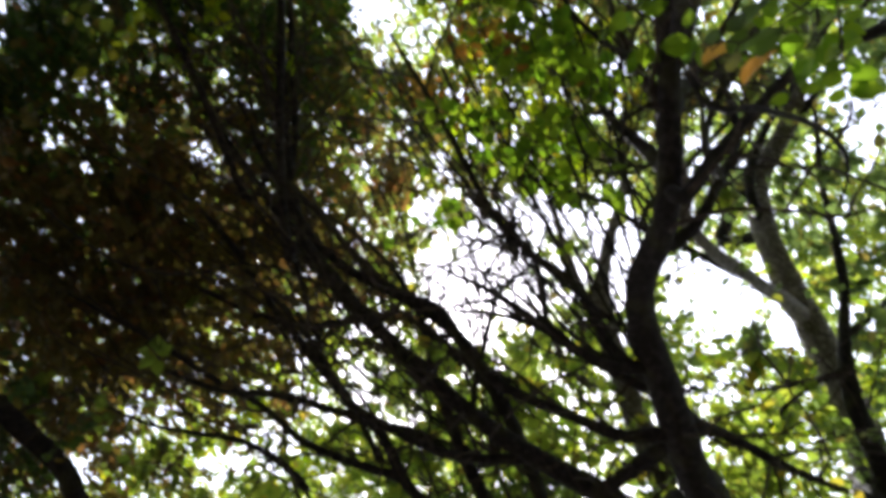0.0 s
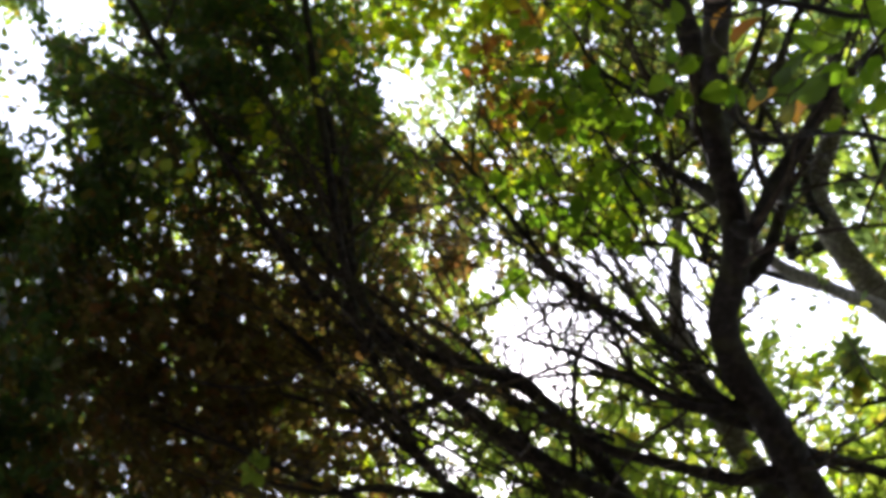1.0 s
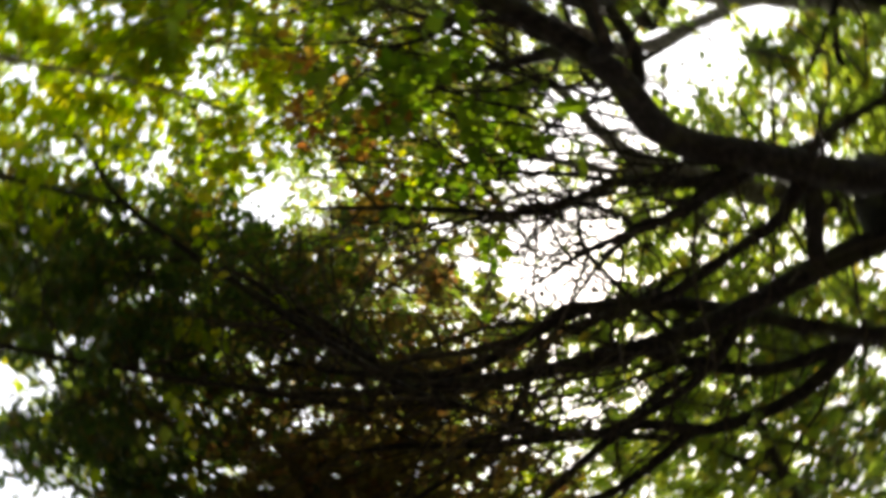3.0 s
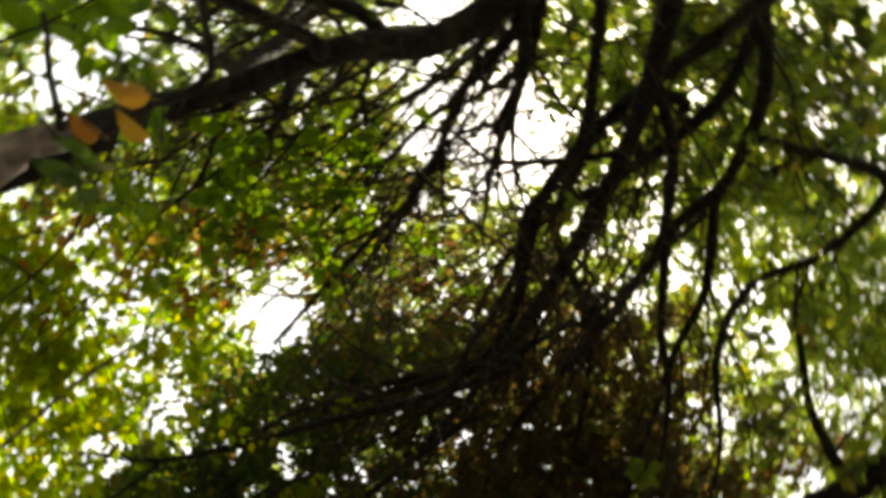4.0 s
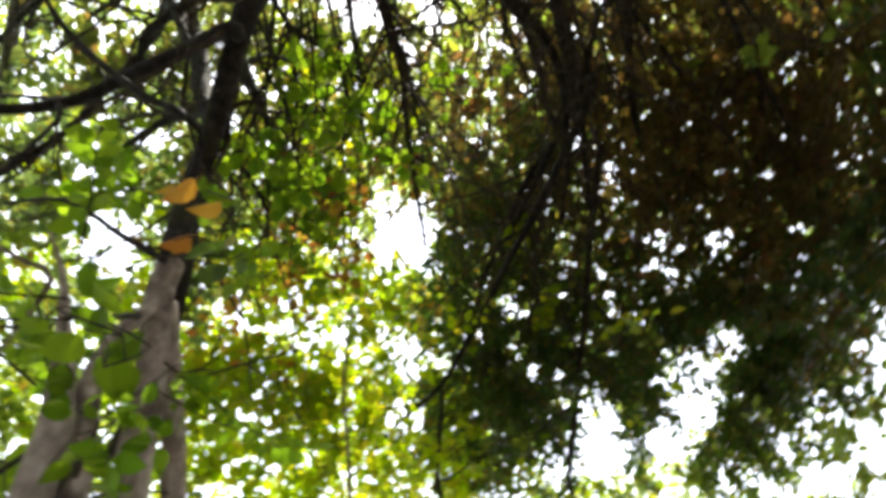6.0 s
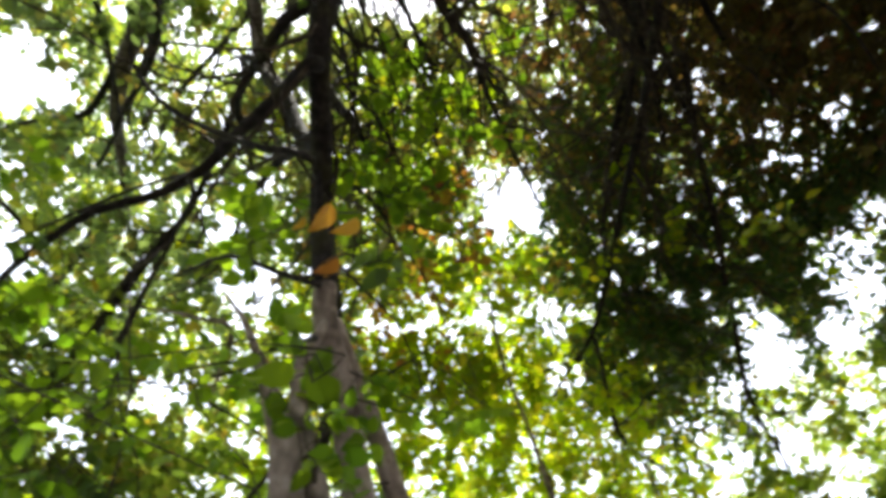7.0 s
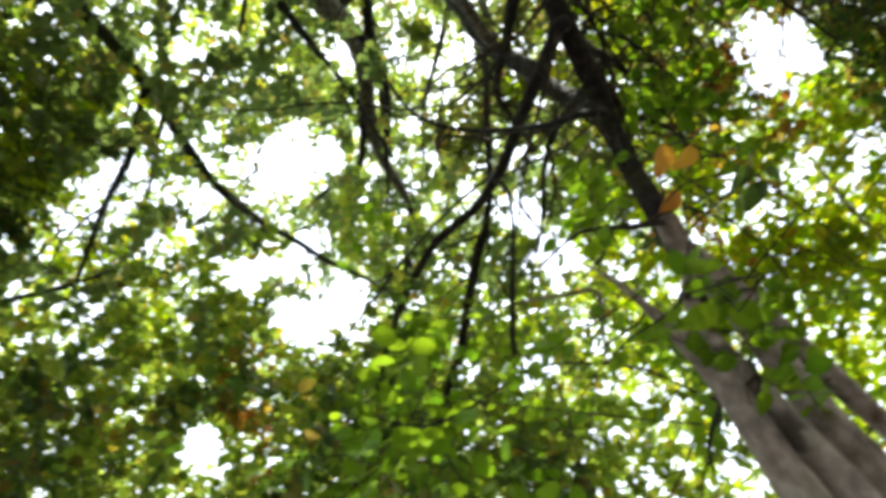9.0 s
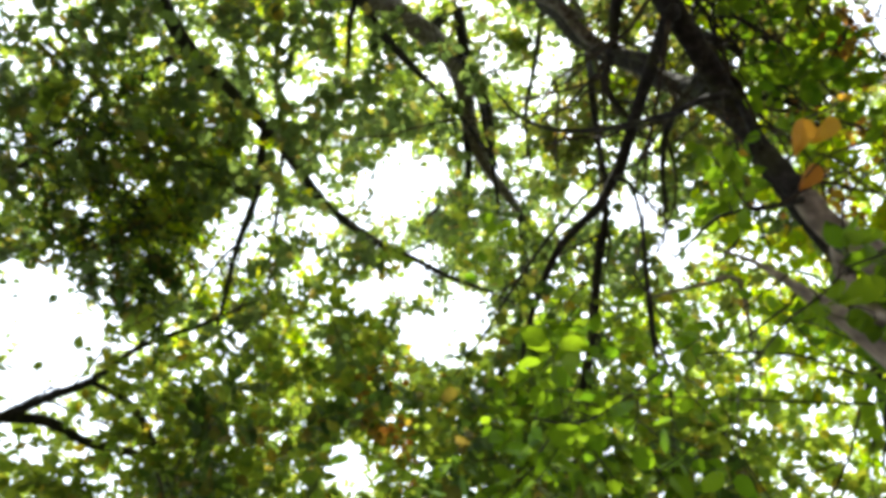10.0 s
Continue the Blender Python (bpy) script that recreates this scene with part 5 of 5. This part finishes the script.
crown(stout_tree, [((0.585, -3.050, 5.697), 0.62, 71), ((1.071, -3.267, 5.403), 0.45, 48), ((3.471, -0.839, 4.092), 0.57, 107), ((3.389, -1.364, 4.059), 0.42, 60), ((3.416, -0.375, 4.216), 0.42, 60), ((3.493, -0.780, 3.883), 0.48, 94), ((3.772, 0.493, 5.040), 0.73, 110), ((4.099, -0.093, 5.276), 0.79, 94), ((3.503, 0.606, 5.029), 0.45, 60)], SHADE_GREEN, 84, 0.07, loose=0.4, count=15)
crown(grey_tree, [((0.019, -2.581, 7.466), 0.59, 44), ((-1.297, -2.779, 7.232), 0.64, 44), ((-1.931, -2.392, 7.228), 0.54, 34), ((3.319, -2.488, 5.835), 0.59, 36), ((2.395, -2.560, 6.370), 0.50, 30), ((-1.058, -2.099, 7.881), 0.28, 12), ((-1.647, -2.211, 7.497), 0.33, 16)], LIME, 85, 0.075)
crown(tall_tree, [((-3.614, -1.113, 5.202), 0.45, 62), ((-3.530, -0.891, 5.168), 0.34, 32), ((-3.689, -1.473, 5.199), 0.54, 70), ((-3.464, -2.156, 5.383), 0.69, 50)], SHADE_GREEN, 73, 0.06, loose=0.4, count=15)
crown(tall_tree, [((-3.614, -1.113, 5.202), 0.49, 60), ((-3.144, -1.179, 5.491), 0.46, 60), ((-2.874, -1.510, 5.679), 0.42, 30), ((-3.334, -1.186, 5.614), 0.42, 80), ((-2.844, -1.837, 6.060), 0.53, 36)], GREEN, 173, 0.06, loose=0.7, count=14)
crown(tall_tree, [((-2.861, -1.235, 5.770), 0.30, 15), ((-3.104, -1.020, 5.565), 0.32, 18), ((-2.913, -1.044, 5.773), 0.30, 12), ((-3.297, -0.795, 5.359), 0.32, 18), ((-3.282, -1.019, 5.463), 0.30, 14), ((-3.100, -0.850, 5.600), 0.28, 14)], LIME, 175, 0.06)
crown(tall_tree, [((-4.102, 0.298, 4.906), 0.62, 90), ((-3.709, 0.763, 5.365), 0.64, 90), ((-4.425, 0.045, 4.633), 0.45, 60), ((-2.369, 1.640, 5.493), 0.83, 120), ((-1.644, 1.540, 5.295), 0.57, 80), ((-3.004, 0.780, 5.550), 0.45, 70), ((-1.543, 1.992, 5.057), 0.57, 70)], GREEN, 74, 0.085)
crown(tall_tree, [((-2.404, 1.610, 6.049), 0.36, 40), ((-2.679, 1.730, 5.639), 0.39, 36), ((-2.306, 1.812, 5.734), 0.43, 40), ((-1.581, 1.003, 3.973), 0.29, 14), ((-1.384, 1.095, 3.733), 0.27, 14), ((-1.953, 0.893, 3.894), 0.24, 10), ((-2.955, 0.299, 4.013), 0.33, 14), ((-3.197, 0.139, 3.847), 0.27, 10)], SHADE_GREEN, 83, 0.085)
crown(pale_tree, [((-0.328, 0.589, 3.125), 0.14, 4), ((-0.455, 0.716, 3.188), 0.13, 2), ((-0.266, 0.802, 2.970), 0.14, 2), ((-0.454, 0.870, 2.955), 0.14, 2), ((-0.204, 0.888, 2.883), 0.14, 2), ((-0.526, 0.514, 3.202), 0.15, 3)], FRESH, 86, 0.06)
crown(grey_tree, [((-0.713, -0.563, 8.058), 0.67, 24), ((-0.798, 0.261, 8.017), 0.62, 50), ((-1.303, -0.175, 8.432), 0.65, 20), ((-1.922, 0.135, 6.353), 0.39, 24), ((-2.036, 0.901, 5.531), 0.42, 26), ((-2.347, 0.233, 5.989), 0.29, 12)], GREEN, 87, 0.075)
crown(pale_tree, [((-1.457, 0.738, 3.542), 0.32, 12), ((-1.499, 0.498, 3.512), 0.23, 7), ((-1.345, 1.090, 3.872), 0.30, 12), ((-0.018, 0.098, 4.487), 0.29, 17), ((0.197, -0.088, 4.567), 0.33, 17), ((-1.654, 0.669, 4.411), 0.36, 14)], FRESH, 75, 0.08)
crown(grey_tree, [((0.021, -2.780, 7.925), 0.75, 90), ((-1.138, -2.208, 8.045), 0.35, 25), ((-1.861, -2.700, 7.685), 0.75, 80), ((-2.146, -0.587, 7.608), 0.64, 80), ((-1.899, -1.141, 8.141), 0.52, 40), ((-1.375, -3.344, 7.495), 0.87, 80), ((2.826, -3.526, 6.958), 1.27, 230), ((3.963, -3.265, 6.277), 1.16, 200), ((2.276, -3.470, 7.518), 0.77, 70), ((2.359, -3.619, 5.832), 0.74, 110), ((1.957, -3.509, 6.138), 0.59, 50), ((3.059, -3.330, 5.533), 0.69, 95)], GREEN, 76, 0.07)
crown(leaning_tree, [((0.466, 0.163, 6.275), 0.67, 45), ((-0.059, -0.117, 6.199), 0.47, 32), ((0.864, 0.530, 6.397), 0.62, 40), ((-0.857, 0.195, 6.016), 0.46, 34), ((1.050, 0.836, 6.781), 0.54, 80), ((1.516, 1.798, 6.468), 0.68, 90), ((2.094, 2.383, 6.033), 0.68, 80), ((0.610, 0.268, 6.646), 0.64, 80), ((0.037, 0.500, 6.482), 0.50, 60)], DULL, 77, 0.07)
crown(leaning_tree, [((0.420, 0.791, 6.665), 0.42, 26), ((0.886, 1.231, 6.543), 0.42, 28), ((1.349, 1.611, 6.353), 0.42, 28), ((-0.146, 0.808, 6.773), 0.36, 18)], SHADE_GREEN, 188, 0.065)
crown(leaning_tree, [((1.870, 1.571, 7.819), 0.62, 44), ((1.981, 0.277, 7.790), 0.60, 40), ((2.138, 2.228, 7.558), 0.56, 26)], DULL, 88, 0.075)
crown(leaning_tree, [((1.723, 1.056, 5.939), 0.18, 12), ((2.218, 0.305, 6.138), 0.21, 12), ((1.077, 0.348, 6.301), 0.10, 5), ((0.355, 0.693, 5.368), 0.15, 9), ((0.040, 0.792, 4.961), 0.10, 6), ((0.989, 0.333, 6.186), 0.12, 6), ((0.266, 0.600, 4.740), 0.12, 7), ((0.448, 0.492, 4.720), 0.09, 5), ((-2.941, 0.668, 5.148), 0.19, 8), ((-2.807, 1.006, 5.105), 0.15, 6)], AUTUMN, 78, 0.06)
for k, (o, n, far) in enumerate(((leaning_tree, 9, 1.0), (bushy_tree, 8, 1.1), (stout_tree, 5, 0.9), (grey_tree, 5, 0.9), (far_tree, 8, 1.2), (pale_tree, 2, 0.5), (tall_tree, 6, 0.9))):
    side_twigs(o, 90 + k, n, far)


# ---- the nearest leaves, hanging from thin shoots of the pale tree ----
def leaf_mesh(name, wide, cup, droop, material=FRESH):
    """A broad pointed leaf with a folded midrib and a short stalk."""
    bm = bmesh.new()
    rib = [bm.verts.new((0, y, -droop * y * y)) for y in (0.0, 0.25, 0.5, 0.75, 1.0)]
    for side in (1, -1):
        edge = [bm.verts.new((side * wide * x, y, cup * x - droop * y * y)) for x, y in ((0.3, 0.08), (0.48, 0.3), (0.45, 0.55), (0.24, 0.8))]
        bm.faces.new([rib[0], edge[0], rib[1]][::side])
        for k in range(3):
            bm.faces.new([rib[k + 1], edge[k], edge[k + 1], rib[k + 2]][::side])
        bm.faces.new([edge[3], rib[4], rib[3]][::side])
    stalk = [bm.verts.new(p) for p in ((0.012, 0, 0), (-0.012, 0, 0), (-0.008, -0.3, 0.06), (0.008, -0.3, 0.06))]
    bm.faces.new(stalk)
    mesh = bpy.data.meshes.new(name)
    bm.to_mesh(mesh)
    bm.free()
    mesh.materials.append(material)
    return mesh


GOLD_SHAPES = [leaf_mesh("leaf", 0.95, 0.3, 0.3, GOLD), leaf_mesh("leaf", 1.0, 0.42, 0.12, GOLD), leaf_mesh("leaf", 0.85, 0.2, 0.45, GOLD)]
LEAF_SHAPES = [leaf_mesh("leaf", 0.72, 0.12, 0.15), leaf_mesh("leaf", 0.85, 0.2, 0.05), leaf_mesh("leaf", 0.64, 0.05, 0.3)]

DARK_SHAPES = [leaf_mesh("leaf", 0.72, 0.12, 0.15, SHADE_GREEN), leaf_mesh("leaf", 0.85, 0.2, 0.05, SHADE_GREEN), leaf_mesh("leaf", 0.64, 0.05, 0.3, SHADE_GREEN)]


def near_leaves(owner, middle, radius, count, size, seed, shapes=LEAF_SHAPES):
    """A leafy shoot: a thin stem from the nearest wood, side stems, and single leaves on them."""
    rng = np.random.default_rng(seed)
    middle = np.array(middle)
    wood = np.vstack([line[:, :3] for o in OWNERS for line in WOOD[o.name]])
    wood = wood[wood[:, 2] > middle[2] - 0.5]
    root = wood[np.argmin(np.linalg.norm(wood - middle - np.array([0, 0, 0.15]), axis=1))]
    half = (root + middle) / 2 + rng.normal(0, 0.05, 3)
    line = smooth_line([(*root, 0.003), (*half, 0.0025), (*middle, 0.002)], 0.06)
    pieces, spots = [tube(line, 6)], []
    for _ in range(max(2, count // 4)):
        end = middle + rng.normal(0, 0.62, 3) * radius
        bow = (middle + end) / 2 + rng.normal(0, 0.15, 3) * radius
        side = smooth_line([(*middle, 0.002), (*bow, 0.0018), (*end, 0.0015)], 0.03)
        pieces.append(tube(side, 5))
        spots.append(side)
    verts, loops, sizes = joined(pieces)
    shoot = mesh_object("shoot", verts, loops, sizes, TWIG, owner)
    for k in range(count):
        side = spots[k % len(spots)]
        p = side[rng.integers(len(side) // 2, len(side)), :3]
        turn = Euler((rng.normal(0, 0.55), rng.normal(0, 0.55), rng.uniform(0, 2 * math.pi)))
        big = size * rng.uniform(0.7, 1.2)
        out = turn.to_matrix() @ Vector((0, 0.3 * big, 0))
        ob = new("leaf", shapes[rng.integers(3)])
        ob.parent = shoot
        ob.matrix_basis = Matrix.LocRotScale(Vector(p) + out, turn, Vector((big, big, big)))


near_leaves(pale_tree, (-0.507, 0.240, 2.688), 0.07, 6, 0.085, 201)
near_leaves(pale_tree, (-0.406, 0.335, 2.692), 0.05, 4, 0.080, 202)
near_leaves(pale_tree, (-1.242, 0.389, 2.969), 0.22, 19, 0.080, 203)
near_leaves(pale_tree, (-1.153, 0.602, 3.015), 0.2, 14, 0.080, 204)
near_leaves(pale_tree, (-1.326, 0.259, 3.100), 0.14, 11, 0.080, 205)
near_leaves(pale_tree, (-0.662, 0.279, 3.468), 0.10, 14, 0.065, 206)
near_leaves(pale_tree, (-0.470, 0.060, 3.340), 0.12, 10, 0.070, 207)
near_leaves(pale_tree, (-0.149, 0.241, 3.233), 0.06, 9, 0.055, 208)
near_leaves(pale_tree, (-0.390, 0.350, 2.870), 0.06, 8, 0.060, 211)
near_leaves(pale_tree, (-0.490, 0.440, 2.900), 0.10, 12, 0.055, 212)
near_leaves(pale_tree, (-0.420, 0.500, 2.720), 0.09, 9, 0.050, 214)
near_leaves(pale_tree, (-0.290, 0.560, 2.930), 0.09, 9, 0.055, 213)
near_leaves(pale_tree, (-0.541, 0.195, 3.339), 0.13, 13, 0.065, 215)
# dark leaves added to cover the golden ones from the camera's first places
near_leaves(pale_tree, (-0.262, 0.092, 2.755), 0.05, 6, 0.058, 210, DARK_SHAPES)


# turned nearly edge-on to the camera's first places, more open to later ones
VIEW_SLANT = Matrix(((0.206, -0.653, 0.729), (0.012, 0.747, 0.665), (-0.978, -0.129, 0.162)))


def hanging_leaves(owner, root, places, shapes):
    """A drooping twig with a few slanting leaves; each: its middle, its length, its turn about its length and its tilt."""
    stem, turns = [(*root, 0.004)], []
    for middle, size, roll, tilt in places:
        turns.append((VIEW_SLANT @ Euler((tilt, roll, 0)).to_matrix()).to_euler())
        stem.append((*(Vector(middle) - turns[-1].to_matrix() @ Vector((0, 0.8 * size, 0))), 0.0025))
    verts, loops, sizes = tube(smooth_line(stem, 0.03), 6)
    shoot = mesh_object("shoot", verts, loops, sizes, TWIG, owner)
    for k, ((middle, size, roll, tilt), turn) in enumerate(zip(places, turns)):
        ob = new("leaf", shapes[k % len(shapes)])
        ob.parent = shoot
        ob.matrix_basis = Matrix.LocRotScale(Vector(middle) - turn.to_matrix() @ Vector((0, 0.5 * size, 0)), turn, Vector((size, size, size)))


# curled golden leaves hanging below the fork, depths and slant fitted to the camera's view
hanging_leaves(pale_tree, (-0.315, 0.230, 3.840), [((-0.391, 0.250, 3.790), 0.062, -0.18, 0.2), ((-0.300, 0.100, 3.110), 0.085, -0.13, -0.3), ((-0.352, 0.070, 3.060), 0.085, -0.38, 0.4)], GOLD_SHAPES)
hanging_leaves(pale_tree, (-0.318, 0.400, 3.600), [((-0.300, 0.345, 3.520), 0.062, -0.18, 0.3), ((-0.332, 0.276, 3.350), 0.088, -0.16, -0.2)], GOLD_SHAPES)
# three small leaves on a bare shoot of the leaning tree, silhouette darkness put into their colour
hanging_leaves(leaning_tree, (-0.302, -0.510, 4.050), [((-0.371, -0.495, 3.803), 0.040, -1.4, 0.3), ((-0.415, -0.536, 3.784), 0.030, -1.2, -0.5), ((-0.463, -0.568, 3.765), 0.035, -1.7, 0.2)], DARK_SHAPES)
